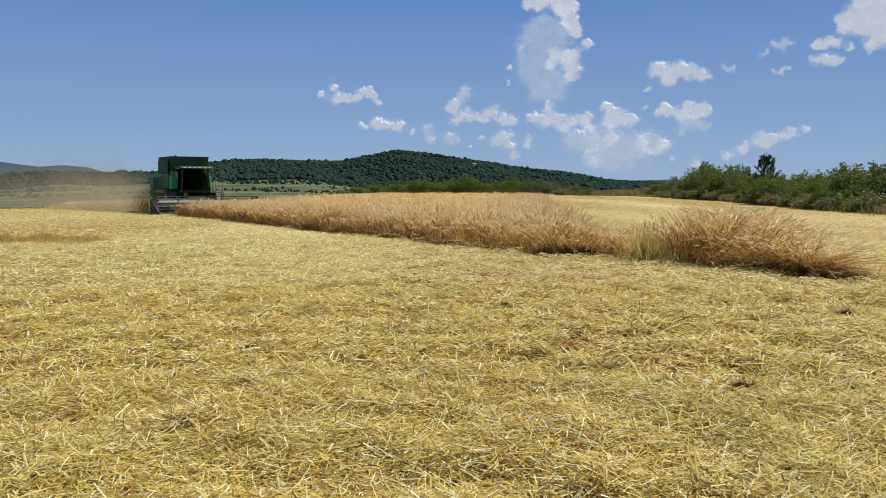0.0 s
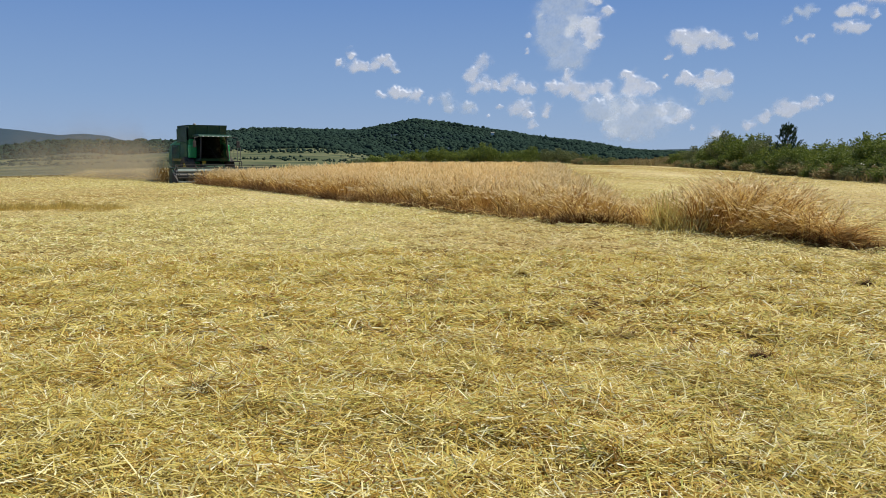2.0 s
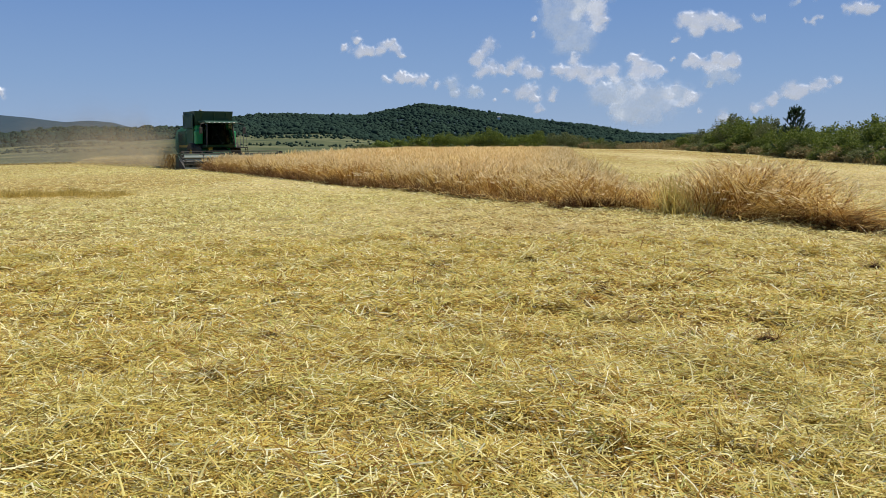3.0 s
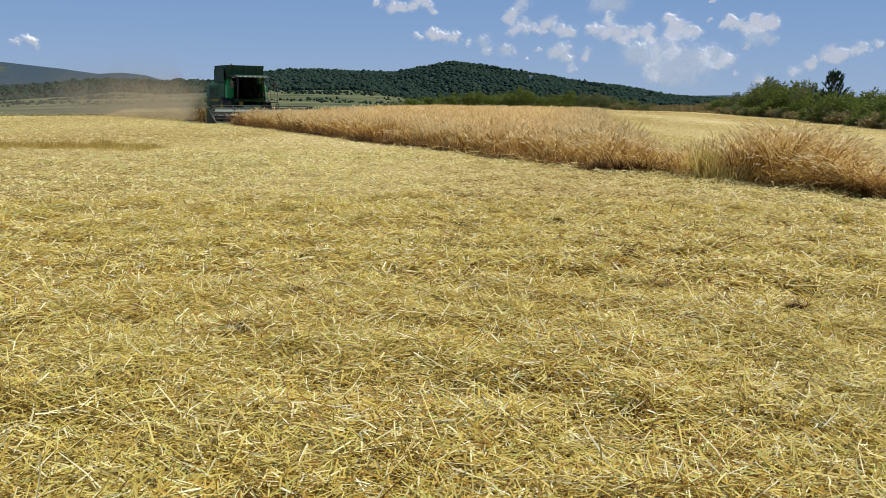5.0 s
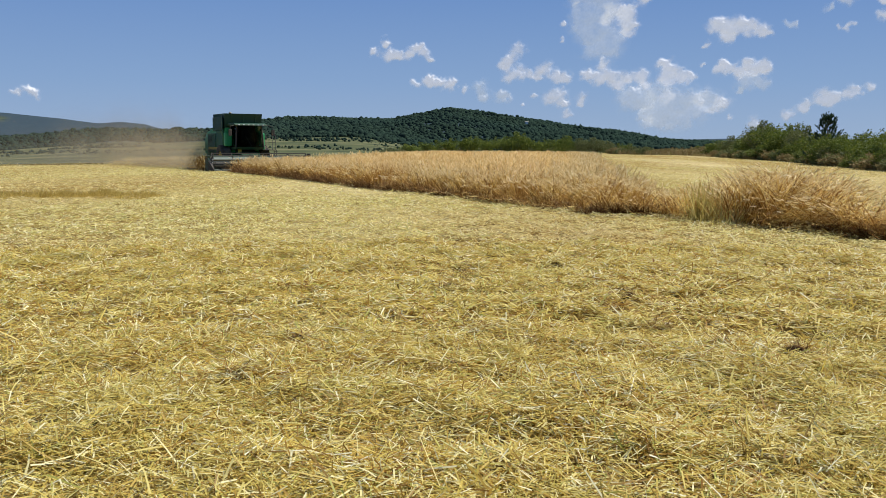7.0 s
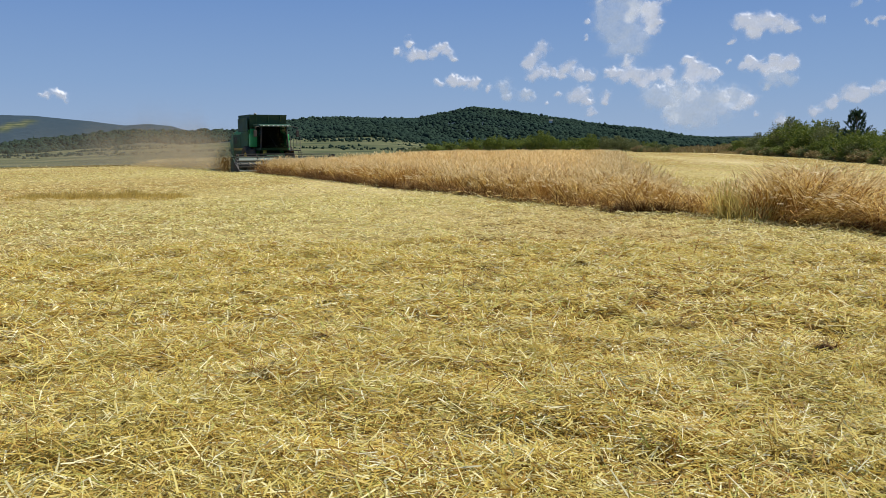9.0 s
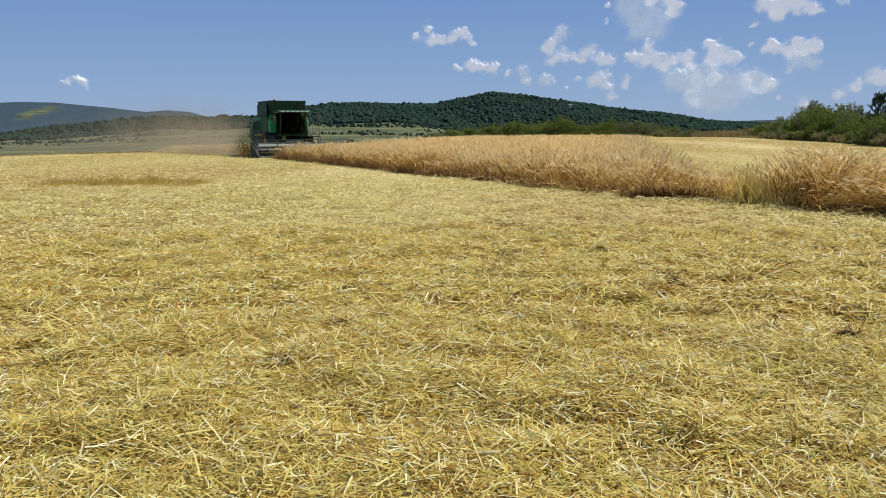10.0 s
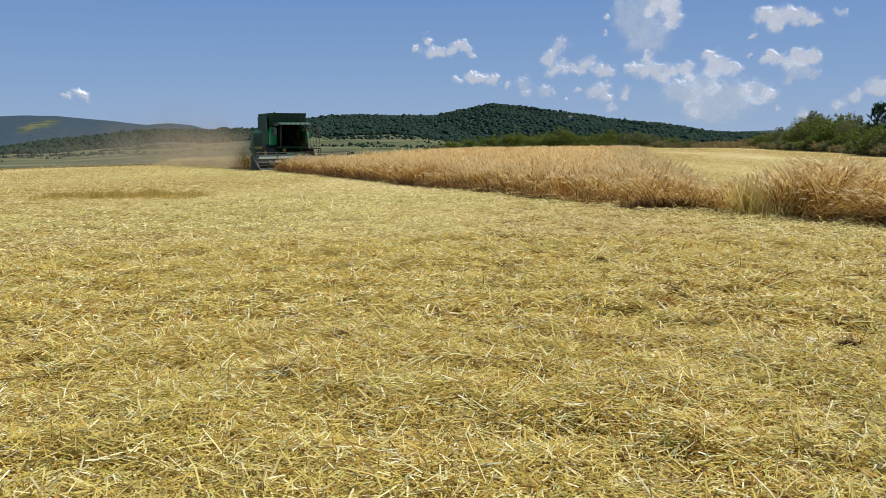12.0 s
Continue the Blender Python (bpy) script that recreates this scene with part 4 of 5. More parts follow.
def cloud(density, heads):
    """A bank of vapour bulging from a thin rim: its heads as bearing, height and radius in degrees."""
    h = np.array(heads)
    r = np.random.default_rng(int(abs(h[0, 0] * 100) + len(heads)))
    pad = h[:, 2].max() * 0.9
    au = np.arange(h[:, 0].min() - h[:, 2].max() - pad, h[:, 0].max() + h[:, 2].max() + pad, CELL)
    ev = np.arange(h[:, 1].min() - h[:, 2].max() - pad, h[:, 1].max() + h[:, 2].max() + pad, CELL)
    U, V = np.meshgrid(au, ev, indexing="ij")
    wu = U + 0.30 * (wave(U, V, 0.35) - 0.5) + 0.14 * (wave(U + 7, V, 0.13) - 0.5)
    wv = V + 0.30 * (wave(U, V + 6, 0.35) - 0.5) + 0.14 * (wave(U + 2, V + 5, 0.13) - 0.5)
    bulge, tau = np.zeros(U.shape), np.zeros(U.shape)
    for a, e, q in h:
        for k in range(7):
            t = r.uniform(0, 6.283)
            far = r.uniform(0.1, 0.75) * q
            size = q * r.uniform(0.60, 1.0)
            d2 = (wu - a - far * math.cos(t)) ** 2 + (1.15 * (wv - e - 0.12 * q - far * math.sin(t) * 0.85)) ** 2
            deep = np.sqrt(np.maximum(size ** 2 - d2, 0))
            bulge = np.maximum(bulge, deep)
            tau += np.exp(-1.5 * d2 / size ** 2)
    curd = billow(U + 3.1 * h[0, 0], V)
    thin = density < 0.5
    body = step((tau - 0.15 - 1.5 * (0.6 - curd)) / (5.0 if thin else 4.6))
    alpha = (1 - np.exp(-2.6 * density * body * (0.35 + 1.2 * curd))) * body ** 0.6
    alpha[0, :] = alpha[-1, :] = alpha[:, 0] = alpha[:, -1] = 0
    dist = CLOUD_D - (bulge * 0.85 + 0.13 * curd * body) * radians(1) * CLOUD_D
    A, E = np.radians(U), np.radians(V)
    verts = np.stack([dist * np.sin(A) * np.cos(E), dist * np.cos(A) * np.cos(E), 1.6 + dist * np.sin(E)], -1).reshape(-1, 3)
    w = U.shape[1]
    seen = alpha > 0.004
    keep = seen[:-1, :-1] | seen[1:, :-1] | seen[1:, 1:] | seen[:-1, 1:]
    i, j = np.nonzero(keep)
    quads = np.stack([i * w + j, (i + 1) * w + j, (i + 1) * w + j + 1, i * w + j + 1], -1)
    ob = sheet("cloud", verts, quads, VEIL if thin else CLOUD, smooth=True)
    at = ob.data.attributes.new("thickness", "FLOAT", "POINT")
    at.data.foreach_set("value", alpha.ravel().astype(np.float32))
    return tagged(ob, "thin veil of pale cloud in the blue sky" if thin else "white fair-weather cumulus cloud in the blue sky", "cloud", "clouds", "structure")


cloud(1.0, [(-7.57, 5.90, 0.39), (-6.96, 6.44, 0.39), (-6.78, 5.75, 0.43), (-6.05, 5.71, 0.43), (-5.41, 5.72, 0.39), (-4.88, 6.12, 0.43), (-4.49, 5.68, 0.46), (-4.04, 5.36, 0.26)])
cloud(1.0, [(-5.18, 3.84, 0.43), (-4.13, 4.05, 0.49), (-3.56, 3.89, 0.52), (-2.75, 3.78, 0.46), (-2.02, 3.66, 0.33)])
cloud(0.8, [(1.55, 6.11, 0.56), (0.99, 5.42, 0.56), (0.58, 5.10, 0.39), (1.64, 4.70, 0.56), (0.99, 4.38, 0.56), (2.29, 4.46, 0.36)])
cloud(0.8, [(2.94, 4.78, 0.52), (3.75, 4.45, 0.66), (4.40, 4.29, 0.46), (2.61, 4.30, 0.39)])
cloud(0.49, [(-0.96, 3.90, 0.61), (-0.80, 3.01, 0.45), (0.34, 3.17, 0.54), (0.75, 3.09, 0.33)])
cloud(0.7, [(2.45, 3.12, 0.36), (3.27, 3.01, 0.49), (4.00, 3.17, 0.59), (4.24, 2.68, 0.46), (1.80, 2.61, 0.20), (4.41, 2.08, 0.39)])
cloud(0.8, [(5.29, 3.00, 0.52), (5.38, 2.60, 0.33)])
cloud(1.3, [(5.32, 11.32, 0.43), (5.88, 11.38, 0.46), (6.43, 11.60, 0.66), (7.23, 11.35, 0.66), (8.02, 11.26, 0.59), (8.26, 11.33, 0.33), (6.59, 12.27, 0.82), (7.38, 12.25, 0.82)])
cloud(0.9, [(8.11, 10.65, 0.56), (7.72, 10.35, 0.43), (7.39, 10.89, 0.49), (8.35, 9.95, 0.46), (8.22, 7.17, 0.36), (7.88, 10.12, 0.43), (8.36, 9.57, 0.43), (8.84, 8.95, 0.43), (8.37, 8.26, 0.59), (7.74, 8.12, 0.52), (7.02, 8.36, 0.43), (6.78, 7.90, 0.56), (8.06, 7.65, 0.59), (9.23, 8.94, 0.30), (8.54, 7.48, 0.26), (7.91, 6.87, 0.43)])
cloud(0.33, [(6.29, 10.00, 1.44), (6.62, 8.91, 1.64), (5.82, 8.31, 1.54), (5.83, 7.05, 1.54), (6.32, 6.26, 1.34), (7.11, 6.57, 1.23)])
cloud(0.7, [(4.93, 8.86, 0.23), (4.14, 7.67, 0.26), (4.19, 6.60, 0.23)])
cloud(0.9, [(6.56, 5.15, 0.46), (5.69, 4.52, 0.46), (6.33, 4.36, 0.59), (7.21, 4.27, 0.66), (8.09, 4.18, 0.56), (8.81, 4.25, 0.66), (9.29, 3.85, 0.46), (7.62, 3.79, 0.49)])
cloud(0.49, [(8.42, 2.90, 1.02), (9.38, 3.05, 1.23), (9.39, 1.61, 0.70)])
cloud(0.9, [(10.39, 5.12, 0.50), (10.79, 4.56, 0.60), (11.51, 4.31, 0.53), (12.06, 4.38, 0.36), (12.67, 5.00, 0.17), (10.56, 4.08, 0.66)])
cloud(0.7, [(10.57, 3.12, 0.66), (12.31, 2.94, 0.60), (13.26, 2.30, 0.46), (13.88, 2.69, 0.53), (13.56, 2.93, 0.40), (14.20, 1.81, 0.26)])
cloud(0.45, [(10.10, 2.81, 1.45), (11.53, 2.31, 1.45), (12.63, 2.62, 1.04), (9.63, 1.68, 0.83), (11.07, 1.51, 1.24)])
cloud(1.0, [(13.26, 7.25, 0.60), (13.96, 7.15, 0.60), (14.65, 7.21, 0.63), (15.34, 7.03, 0.56), (15.95, 6.93, 0.56), (14.12, 6.60, 0.50), (12.81, 6.25, 0.33), (12.50, 6.02, 0.17), (16.33, 6.69, 0.23)])
cloud(1.0, [(13.84, 4.97, 0.43), (13.61, 4.59, 0.43), (14.54, 4.72, 0.46), (15.22, 4.79, 0.53), (15.98, 4.92, 0.50), (16.37, 4.68, 0.40), (15.54, 4.39, 0.43), (14.77, 4.41, 0.43)])
cloud(0.49, [(15.09, 3.85, 0.62), (15.85, 3.84, 0.62), (14.79, 3.51, 0.33)])
cloud(0.75, [(17.62, 1.91, 0.43), (18.29, 2.24, 0.43), (18.72, 2.62, 0.46), (19.37, 3.15, 0.53), (20.03, 2.91, 0.56), (20.75, 3.20, 0.56), (21.32, 3.19, 0.33), (21.95, 3.58, 0.36), (19.75, 2.53, 0.50)])
cloud(0.5, [(15.74, 1.64, 0.43), (15.59, 1.33, 0.33)])
cloud(0.49, [(20.62, 8.46, 0.50), (21.05, 8.51, 0.29), (20.05, 8.44, 0.29), (19.48, 8.03, 0.33)])
cloud(0.6, [(20.08, 6.92, 0.20), (20.51, 6.98, 0.26), (20.87, 7.04, 0.17)])
cloud(0.49, [(17.44, 7.15, 0.33), (17.07, 7.27, 0.21), (17.74, 7.20, 0.16)])
cloud(1.2, [(24.72, 10.34, 0.76), (25.40, 9.94, 0.99), (24.07, 9.69, 0.60), (24.49, 9.16, 0.83), (25.43, 9.02, 0.99), (23.74, 9.28, 0.43), (23.01, 8.46, 0.60), (22.60, 8.27, 0.36), (23.43, 8.22, 0.43), (24.11, 8.11, 0.33), (25.96, 8.77, 0.99), (25.93, 9.75, 0.99), (26.34, 9.30, 0.99), (25.32, 8.03, 0.40)])
cloud(0.9, [(22.34, 7.38, 0.40), (22.90, 7.41, 0.46), (23.45, 7.35, 0.43), (23.86, 7.35, 0.23)])
cloud(0.6, [(-28.6, 2.95, 0.3), (-28.0, 3.05, 0.4), (-27.5, 2.9, 0.35)])

# ---- combine harvester at work in the wheat ----
COMBINE = tagged(new("combine_harvester"), "green combine harvester with open grain tank and reel header", "combine harvester")
COMBINE.matrix_basis = pose(-15.25, 57.2, -0.10, 0, 0, 33) @ Matrix.Scale(0.96, 4)
C = COMBINE

# body: rear hood and side shields
body = part("body", prism(bmesh.new(), [(3.1, 1.05), (3.1, 3.05), (5.4, 3.05), (6.6, 2.95), (8.0, 2.75), (8.5, 2.2), (8.5, 1.3), (7.6, 1.0)], -1.28, 1.28, 0.06), GREEN, C)
for sx in (-1, 1):
    part("side_shield", box(bmesh.new(), (sx * 1.36, 4.15, 1.95), (0.14, 1.7, 1.75), 0.05), DUSTY_SHADE_GREEN, body, "large green side shield")
    part("side_shield", box(bmesh.new(), (sx * 1.36, 6.1, 1.9), (0.14, 2.0, 1.55), 0.05), DUSTY_SHADE_GREEN, body, "large green side shield")
    part("stripe", box(bmesh.new(), (sx * 1.445, 5.0, 1.62), (0.02, 3.7, 0.17), 0.006), YELLOW, body, "yellow stripe low on the shields")
    bm = bmesh.new()
    for k in range(7):
        box(bm, (sx * 1.45, 6.4, 2.05 + 0.07 * k), (0.03, 0.9, 0.03), 0.004)
    part("grille", bm, BLACK, body, "black slatted air grille")
part("front_panel", box(bmesh.new(), (-1.18, 2.84, 2.22), (0.52, 0.46, 0.92), 0.10), GREEN, body)
part("front_panel", box(bmesh.new(), (1.18, 2.84, 2.1), (0.44, 0.46, 1.15), 0.10), GREEN, body)
part("warning_plate", box(bmesh.new(), (-1.28, 2.94, 1.15), (0.36, 0.03, 0.36), 0.005, None), WHITE, body)
bm = bmesh.new()
for k in (-0.09, 0.09):
    box(bm, (0, 0, 0), (0.42, 0.012, 0.07), 0, Matrix.Translation((-1.28 + k * 0.7, 2.917, 1.15 + k)) @ Matrix.Rotation(radians(45), 4, "Y"))
bmesh.ops.scale(bm, vec=(0.8, 1, 0.8), space=Matrix.Translation((1.28, 0, -1.15)), verts=bm.verts)
part("warning_stripe", bm, RED, body, "red stripes of the warning plate")
part("reflector", box(bmesh.new(), (-0.62, 2.0, 1.42), (0.26, 0.03, 0.34), 0.01), YELLOW, body, "yellow plate beside the cab")

# grain tank with open extensions
def ring(x0, x1, y0, y1, z):
    return [(x0, y0, z), (x1, y0, z), (x1, y1, z), (x0, y1, z)]


bm = bmesh.new()
outer = [ring(-1.28, 1.28, 3.2, 5.6, 3.0), ring(-1.34, 1.34, 3.0, 5.9, 4.02)]
inner = [ring(-1.29, 1.29, 3.05, 5.85, 4.02), ring(-1.23, 1.23, 3.25, 5.55, 3.05)]
loft(bm, outer + inner)
tank = part("grain_tank", bm, DARK_GREEN, C, "dark green open tank extension")
for x0 in (-0.8, 0, 0.8):
    part("rib", rod(bmesh.new(), (x0, 3.17, 3.02), (x0 * 1.08, 2.97, 3.98), 0.025, 6), DARK_GREEN, tank)
part("side_wing", box(bmesh.new(), (-1.44, 4.4, 3.32), (0.05, 2.4, 0.95), 0.02, None), DARK_GREEN, tank)
bm = bmesh.new()
rod(bm, (-0.35, 5.0, 3.2), (-0.35, 5.0, 4.12), 0.09, 10)
rod(bm, (-0.35, 5.0, 4.12), (-0.35, 5.0, 4.2), 0.13, 10, 0.05)
part("filling_auger", bm, STEEL, tank)
bm = bmesh.new()
rod(bm, (1.05, 6.2, 2.9), (1.05, 6.2, 3.5), 0.07, 10)
part("exhaust_pipe", bm, STEEL, C)

# cab
cab = part("cab", prism(bmesh.new(), [(1.75, 1.55), (1.62, 1.72), (3.15, 1.72), (3.15, 1.5)], -0.98, 0.98, 0.02), DARK_GREEN, C, "green cab with dark tinted windows")
for x, y, xt, yt in ((-0.98, 1.66, -0.86, 1.78), (0.98, 1.66, 0.86, 1.78), (-0.98, 3.1, -0.9, 3.1), (0.98, 3.1, 0.9, 3.1)):
    part("pillar", rod(bmesh.new(), (x, y, 1.7), (xt, yt, 3.2), 0.055, 8), BLACK, cab)
pan = bmesh.new()
cols = []
for i in range(9):
    u = -1 + 2 * i / 8
    cols.append((pan.verts.new((0.95 * u, 1.52 + 0.14 * u * u, 1.72)), pan.verts.new((0.83 * u, 1.66 + 0.12 * u * u, 3.16))))
for a, b in zip(cols, cols[1:]):
    pan.faces.new((a[0], b[0], b[1], a[1]))
bmesh.ops.solidify(pan, geom=pan.faces[:], thickness=0.01)
part("windscreen", pan, GLASS, cab, "dark curved windscreen", smooth=True)
for sx in (-1, 1):
    pan = bmesh.new()
    f = pan.faces.new([pan.verts.new(p) for p in ((sx * 0.97, 1.72, 1.74), (sx * 0.97, 3.05, 1.74), (sx * 0.89, 3.05, 3.14), (sx * 0.85, 1.84, 3.14))])
    bmesh.ops.solidify(pan, geom=[f], thickness=0.01)
    part("side_window", pan, GLASS, cab)
part("rear_wall", box(bmesh.new(), (0, 3.12, 2.45), (1.85, 0.05, 1.5), 0.01), BLACK, cab)
roof = part("cab_roof", prism(bmesh.new(), [(1.32, 3.17), (1.36, 3.25), (1.7, 3.34), (3.1, 3.34), (3.15, 3.17)], -1.12, 1.12, 0.035), DARK_GREEN, cab)
for k in range(6):
    part("work_light", box(bmesh.new(), (-0.85 + 0.34 * k, 1.318, 3.21), (0.12, 0.03, 0.05), 0.012), LAMP, roof)
seat = bmesh.new()
box(seat, (0.05, 2.55, 2.05), (0.55, 0.5, 0.14), 0.05)
box(seat, (0.05, 2.82, 2.45), (0.52, 0.12, 0.75), 0.05)
part("driver_seat", seat, SEAT, cab)
bm = bmesh.new()
rod(bm, (0.05, 1.95, 1.7), (0.05, 2.1, 2.25), 0.05, 8)
bmesh.ops.create_circle(bm, segments=16, radius=0.2, cap_ends=True, matrix=Matrix.Translation((0.05, 2.1, 2.27)) @ Matrix.Rotation(radians(-25), 4, "X"))
part("steering_column", bm, BLACK, cab)
bm = bmesh.new()
rod(bm, (0.1, 1.50, 1.75), (-0.35, 1.56, 2.5), 0.012, 5)
part("wiper", bm, BLACK, cab)
for sx in (-1, 1):
    bm = bmesh.new()
    rod(bm, (sx * 1.05, 1.5, 3.2), (sx * 1.5, 1.2, 3.1), 0.022, 6)
    rod(bm, (sx * 1.5, 1.2, 3.1), (sx * 1.5, 1.2, 2.85), 0.018, 6)
    arm = part("mirror_arm", bm, BLACK, cab)
    part("mirror", box(bmesh.new(), (sx * 1.5, 1.2, 2.68), (0.22, 0.09, 0.44), 0.03), BLACK, arm)

# platform, rails and ladder beside the cab
plat = part("platform", box(bmesh.new(), (1.45, 2.4, 1.52), (0.85, 1.5, 0.06), 0.01), BLACK, C)
bm = bmesh.new()
for x, y in ((1.85, 1.7), (1.85, 2.4), (1.85, 3.1), (1.15, 1.68)):
    rod(bm, (x, y, 1.52), (x, y, 2.5), 0.02, 6)
rod(bm, (1.85, 1.7, 2.5), (1.85, 3.1, 2.5), 0.02, 6)
rod(bm, (1.85, 1.7, 2.05), (1.85, 3.1, 2.05), 0.016, 6)
part("handrail", bm, STEEL, plat)
bm = bmesh.new()
for y in (1.75, 2.2):
    rod(bm, (1.98, y, 0.6), (1.9, y, 1.55), 0.025, 6)
for z in (0.62, 0.88, 1.14, 1.4):
    box(bm, (1.95, 1.975, z), (0.16, 0.46, 0.03), 0.005)
part("ladder", bm, BLACK, plat)

# folded unloading spout along the far side
bm = bmesh.new()
rod(bm, (1.5, 4.6, 2.85), (1.5, 8.6, 2.75), 0.17, 14)
rod(bm, (1.5, 8.6, 2.75), (1.5, 8.9, 2.45), 0.17, 12, 0.14)
part("unloading_auger", bm, GREEN, C, smooth=False)

# wheels
def wheel(x, y, r, width, lugs):
    bm = bmesh.new()
    prof = [(0.55 * r, 0.40), (0.9 * r, 0.5), (0.97 * r, 0.42), (0.97 * r, -0.42), (0.9 * r, -0.5), (0.55 * r, -0.40)]
    seg = 28
    rows = [[bm.verts.new((x + w * width, y + q * math.cos(a), r + q * math.sin(a))) for q, w in prof] for a in [2 * math.pi * i / seg for i in range(seg)]]
    for i in range(seg):
        for j in range(len(prof)):
            k = (j + 1) % len(prof)
            bm.faces.new((rows[i][j], rows[i][k], rows[(i + 1) % seg][k], rows[(i + 1) % seg][j]))
    bmesh.ops.recalc_face_normals(bm, faces=bm.faces)
    for i in range(lugs):
        a = 2 * math.pi * i / lugs
        for s in (-1, 1):
            m = Matrix.Translation((x + s * width * 0.22, y, r)) @ Matrix.Rotation(a + s * 0.1, 4, "X") @ Matrix.Translation((0, 0, r * 0.975)) @ Matrix.Rotation(s * 0.7, 4, "Z")
            box(bm, (0, 0, 0), (width * 0.52, 0.05, 0.05), 0, m)
    tyre = bm
    w = new("wheel")
    w.parent = C
    part("tyre", tyre, RUBBER, w)
    bm = bmesh.new()
    rod(bm, (x - width * 0.32, y, r), (x + width * 0.32, y, r), r * 0.56, 24)
    rod(bm, (x - width * 0.40, y, r), (x + width * 0.40, y, r), r * 0.22, 12)
    part("rim", bm, YELLOW, w)


wheel(-1.38, 3.3, 0.92, 0.66, 18)
wheel(1.38, 3.3, 0.92, 0.66, 18)
wheel(-1.15, 7.1, 0.62, 0.45, 14)
wheel(1.15, 7.1, 0.62, 0.45, 14)
part("axle", rod(bmesh.new(), (-1.3, 3.3, 0.92), (1.3, 3.3, 0.92), 0.16, 10), BLACK, C)
part("axle", rod(bmesh.new(), (-1.1, 7.1, 0.62), (1.1, 7.1, 0.62), 0.10, 10), BLACK, C)

# feeder house
part("feeder_house", prism(bmesh.new(), [(0.55, 0.35), (0.55, 0.95), (2.9, 1.6), (3.1, 0.95)], -0.65, 0.65, 0.03), DARK_GREEN, C)

# cutting header: trough, back sheet, auger, knife, dividers, reel
HW = 3.35
header = new("header")
header.parent = C
part("trough", prism(bmesh.new(), [(-0.55, 0.16), (-0.55, 0.20), (0.0, 0.24), (0.30, 0.30), (0.48, 0.55), (0.50, 1.02), (0.56, 1.02), (0.55, 0.5), (0.35, 0.2)], -HW, HW), PANEL, header, "dusty grey-green header sheet")
bm = bmesh.new()
rod(bm, (-HW, 0.52, 1.05), (HW, 0.52, 1.05), 0.07, 10)
part("top_beam", bm, DARK_GREEN, header)
bm = bmesh.new()
rod(bm, (-HW + 0.1, 0.15, 0.55), (HW - 0.1, 0.15, 0.55), 0.17, 16)
for side in (-1, 1):
    turns, seg = 5, 14
    last = None
    for i in range(turns * seg + 1):
        a = side * 2 * math.pi * i / seg
        x = side * (HW - 0.15 - (HW - 0.7) * i / (turns * seg))
        p = bm.verts.new((x, 0.15 + 0.17 * math.cos(a), 0.55 + 0.17 * math.sin(a)))
        q = bm.verts.new((x, 0.15 + 0.29 * math.cos(a), 0.55 + 0.29 * math.sin(a)))
        if last:
            bm.faces.new((last[0], last[1], q, p))
        last = (p, q)
part("feed_auger", bm, STEEL, header, "spiral feed auger of bare steel")
bm = bmesh.new()
for i in range(88):
    x = -HW + 0.04 + i * (2 * HW - 0.08) / 87
    rod(bm, (x, -0.55, 0.18), (x, -0.68, 0.17), 0.014, 5, 0.003)
part("knife_fingers", bm, STEEL, header)
for sx in (-1, 1):
    part("end_sheet", prism(bmesh.new(), [(-0.9, 0.12), (-0.6, 0.75), (0.0, 1.05), (0.56, 1.08), (0.56, 0.15)], sx * HW, sx * (HW + 0.07), 0.01), DARK_GREEN, header)
    part("crop_divider", loft(bmesh.new(), [[(sx * (HW + 0.04) + a, y, z + b) for a, b in ((-w, -h), (w, -h), (w, h), (-w, h))] for y, z, w, h in ((-0.5, 0.5, 0.10, 0.32), (-1.0, 0.38, 0.07, 0.20), (-1.5, 0.22, 0.02, 0.05))]), BLACK, header)
    bm = bmesh.new()
    rod(bm, (sx * (HW + 0.02), 0.5, 1.1), (sx * (HW + 0.02), -0.55, 1.12), 0.045, 8)
    part("reel_arm", bm, DARK_GREEN, header)
part("end_cap", box(bmesh.new(), (HW + 0.1, -0.45, 1.08), (0.14, 0.34, 0.42), 0.03), BLACK, header)
reel = new("reel")
reel.parent = header
RY, RZ, RR = -0.45, 0.88, 0.42
bm = bmesh.new()
rod(bm, (-HW + 0.06, RY, RZ), (HW - 0.06, RY, RZ), 0.065, 12)
part("reel_tube", bm, STEEL, reel)
for k in range(6):
    a = radians(20 + 60 * k)
    y, z = RY + RR * math.cos(a), RZ + RR * math.sin(a)
    if z < 0.3:
        z = 0.62
    bm = bmesh.new()
    rod(bm, (-HW + 0.08, y, z), (HW - 0.08, y, z), 0.028, 8)
    for i in range(44):
        x = -HW + 0.12 + i * (2 * HW - 0.24) / 43
        rod(bm, (x, y, z), (x, y + 0.03, z - 0.22), 0.006, 4)
    part("reel_bat", bm, BLACK, reel, "tined reel bat")
for i in range(6):
    x = -HW + 0.1 + i * (2 * HW - 0.2) / 5
    bm = bmesh.new()
    for k in range(6):
        a, b = radians(20 + 60 * k), radians(80 + 60 * k)
        p = (x, RY + RR * math.cos(a), RZ + RR * math.sin(a))
        rod(bm, (x, RY, RZ), p, 0.022, 6)
        rod(bm, p, (x, RY + RR * math.cos(b), RZ + RR * math.sin(b)), 0.014, 5)
    part("reel_spider", bm, BLACK, reel)

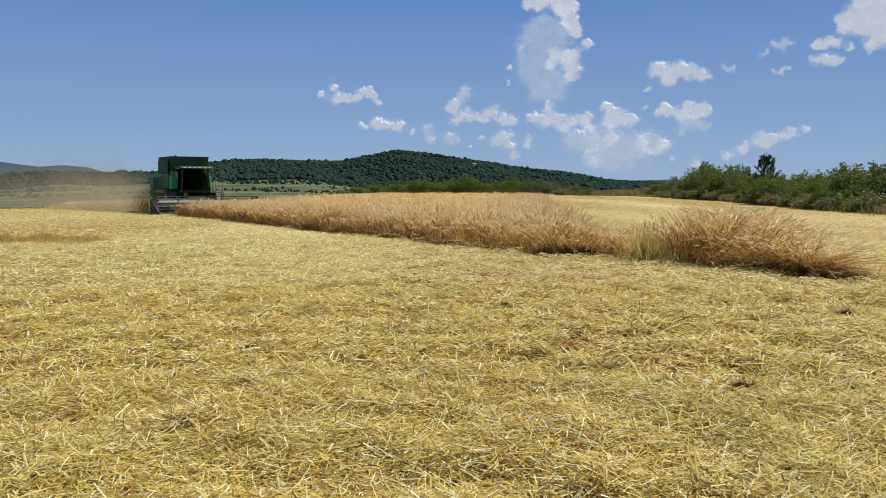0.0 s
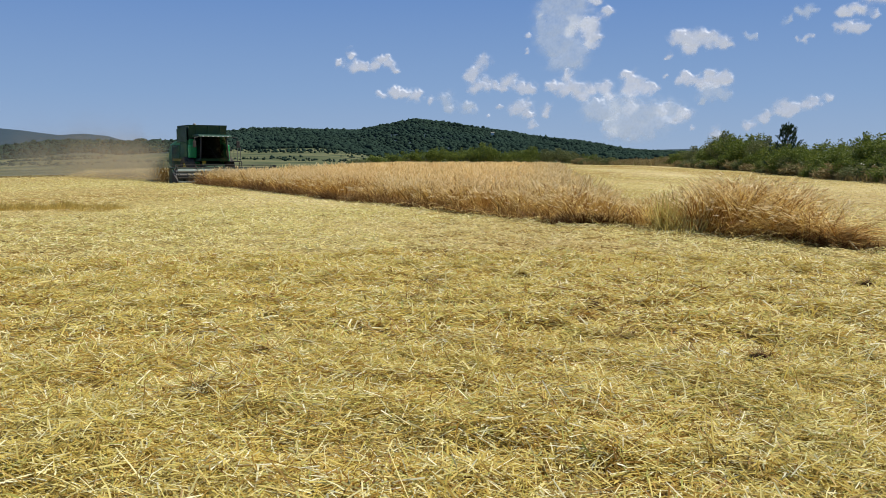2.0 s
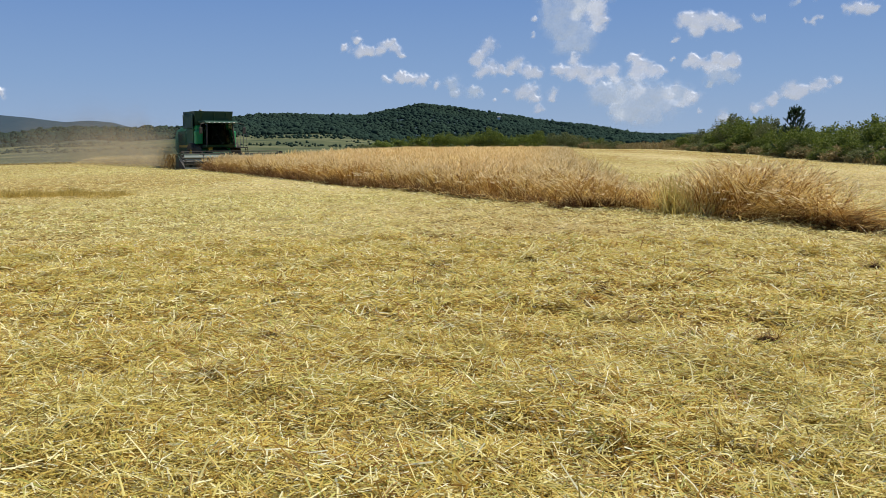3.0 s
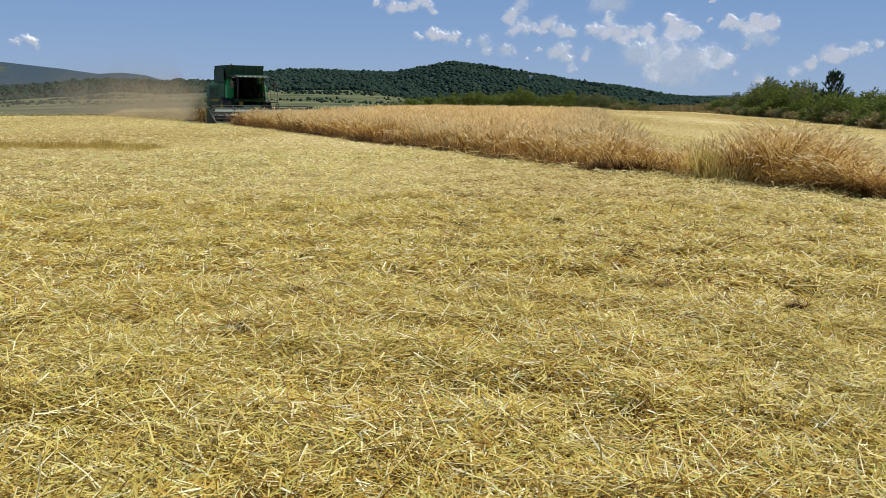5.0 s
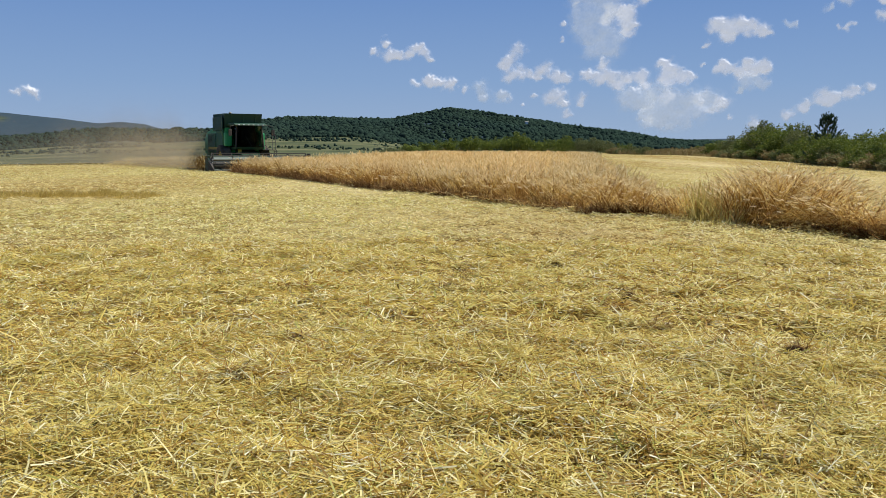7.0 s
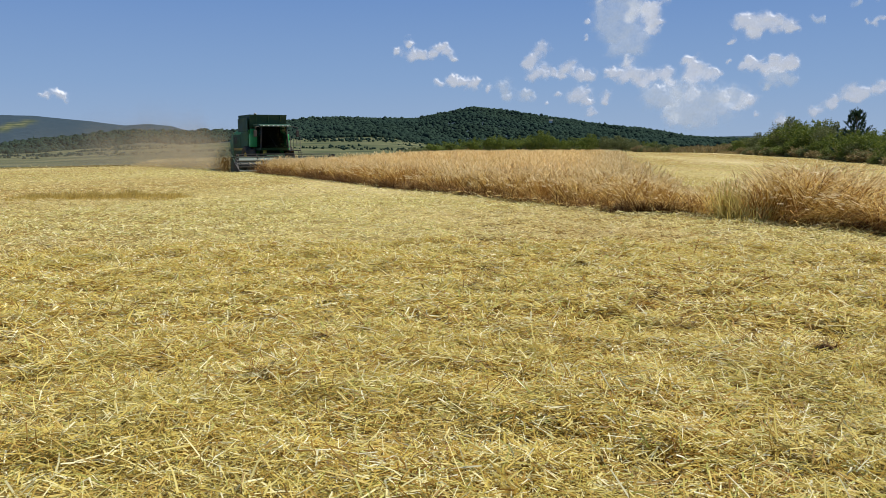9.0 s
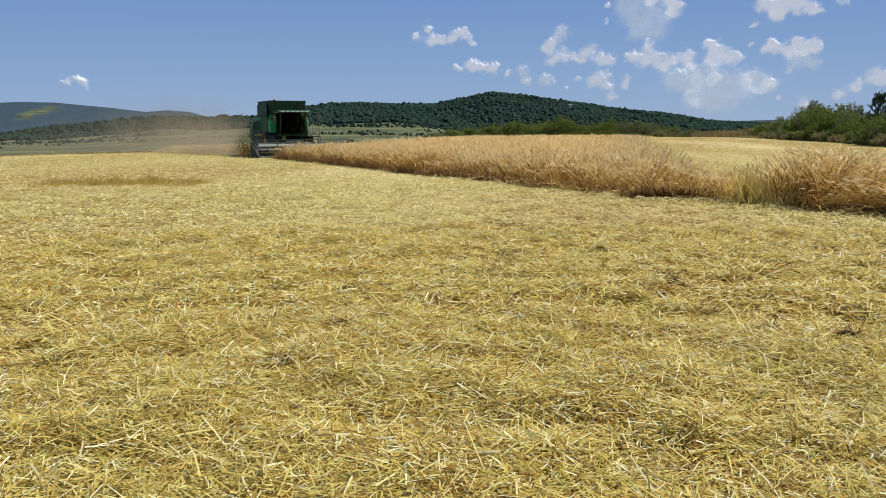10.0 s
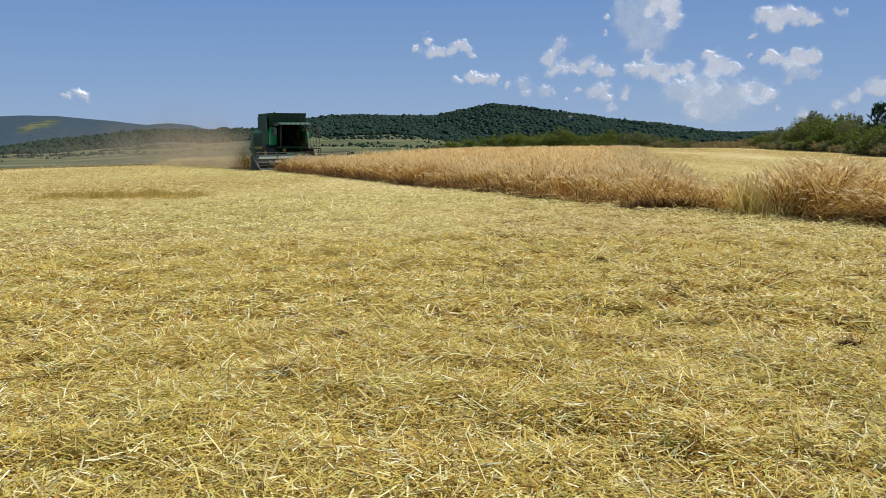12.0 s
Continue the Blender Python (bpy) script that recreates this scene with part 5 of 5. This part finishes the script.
for i in range(5):
    x = -HW + 0.1 + (i + 0.5) * (2 * HW - 0.2) / 5
    m = Matrix.Translation((x, RY - 0.36, RZ + 0.10)) @ Matrix.Rotation(radians(-28), 4, "X")
    part("reel_board", box(bmesh.new(), (0, 0, 0), (1.22, 0.02, 0.16), 0.005, m), PANEL, reel, "grey-green board of the reel")

# ---- dust and chaff thrown out behind the machine ----
def dust_drift(offset, seed):
    """One rolling swathe of the plume, thinning upwards and with distance from the machine."""
    s, h = np.meshgrid(np.linspace(0, 1, 160), np.linspace(0, 1, 34), indexing="ij")
    cx, cy = -18.6 - 44 * s - 46 * s ** 3, 58.6 + 62 * s + 18 * s ** 3
    wide = (0.5 + 6.5 * s) * offset + 1.6 * (0.2 + s) * (wave(s * 30 + seed, h * 5, 3.0) - 0.5)
    tall = (4.4 + 8.0 * s) * (0.85 + 0.5 * (wave(s * 24 + 5 * seed, seed, 2.0) - 0.5))
    x, y = cx + 0.8 * wide, cy + 0.6 * wide
    z = ground_z(x, y) - 0.1 + tall * h
    puff = 0.55 * wave(s * 26 + seed, h * 4 + seed, 1.0) + 0.30 * wave(s * 60 + seed, h * 8, 1.0) + 0.15 * wave(s * 120, h * 15 + seed, 1.0)
    a = 0.36 * (1 - step(h)) ** 1.6 * (0.35 + 1.1 * puff) * (1 - 0.66 * step(s * 1.4)) * step(s / 0.03) * (1 - step((s - 0.75) / 0.25))
    rows, cols = s.shape
    i, j = np.meshgrid(np.arange(rows - 1), np.arange(cols - 1), indexing="ij")
    q = np.stack([i * cols + j, (i + 1) * cols + j, (i + 1) * cols + j + 1, i * cols + j + 1], -1).reshape(-1, 4)
    return np.stack([x, y, z], -1).reshape(-1, 3), q, a.ravel()


drifts = [dust_drift(offset, 3 + 7 * k) for k, offset in enumerate((-1.0, -0.45, 0.1, 0.6, 1.1))]
ob = sheet("dust_cloud", *join([d[:2] for d in drifts]), DUST, smooth=True)
ob.data.attributes.new("thickness", "FLOAT", "POINT").data.foreach_set("value", np.concatenate([d[2] for d in drifts]).astype(np.float32))
tagged(ob, "pale brown dust drifting behind the harvester", "dust", kind="stuff")
n = 550
p = np.stack([-18.9 + rng.normal(0, 0.5, n), 56.6 + rng.normal(0, 0.9, n), np.abs(rng.normal(0, 0.5, n))], -1)
way = unit(rng.normal(0, 1, (n, 3)))
ob = sheet("flying_chaff", *ribbons(p, way, rng.uniform(0.05, 0.2, n), np.full(n, 0.02), unit(np.cross(way, (0.2, 0.3, 1.0))), np.zeros((n, 3)), 1), BROWN_STRAW)
tagged(ob, "chaff and loose straw around the header end", "chaff", kind="stuff")
n = 130
p = np.stack([rng.normal(-18.3, 0.16, n), rng.normal(55.0, 0.25, n), rng.uniform(0.25, 1.05, n)], -1)
a = rng.uniform(0, 2 * np.pi, n)
way = unit(np.stack([0.5 * np.cos(a), 0.5 * np.sin(a), rng.normal(-0.9, 0.5, n)], -1))
ob = sheet("caught_straw", *ribbons(p, way, rng.uniform(0.2, 0.55, n), np.full(n, 0.022), unit(np.cross(way, (0.2, 0.9, 0.1))), rng.normal(0, 0.05, (n, 3)), 2), BROWN_STRAW)
tagged(ob, "bundle of straw caught on the header end", "straw", kind="stuff")

# straw round and behind the standing point
ob = sheet("cut_straw", *join([straws(0.3, 2.6, 1100, 0.135, 0.009, 0.07, 1), straws(0.3, 6.5, 520, 0.14, 0.012, 0.07, 1, az0=31.0, az1=325.0)]), STRAW)
tagged(ob, "loose golden chopped straw round the standing point", "straw", kind="stuff")
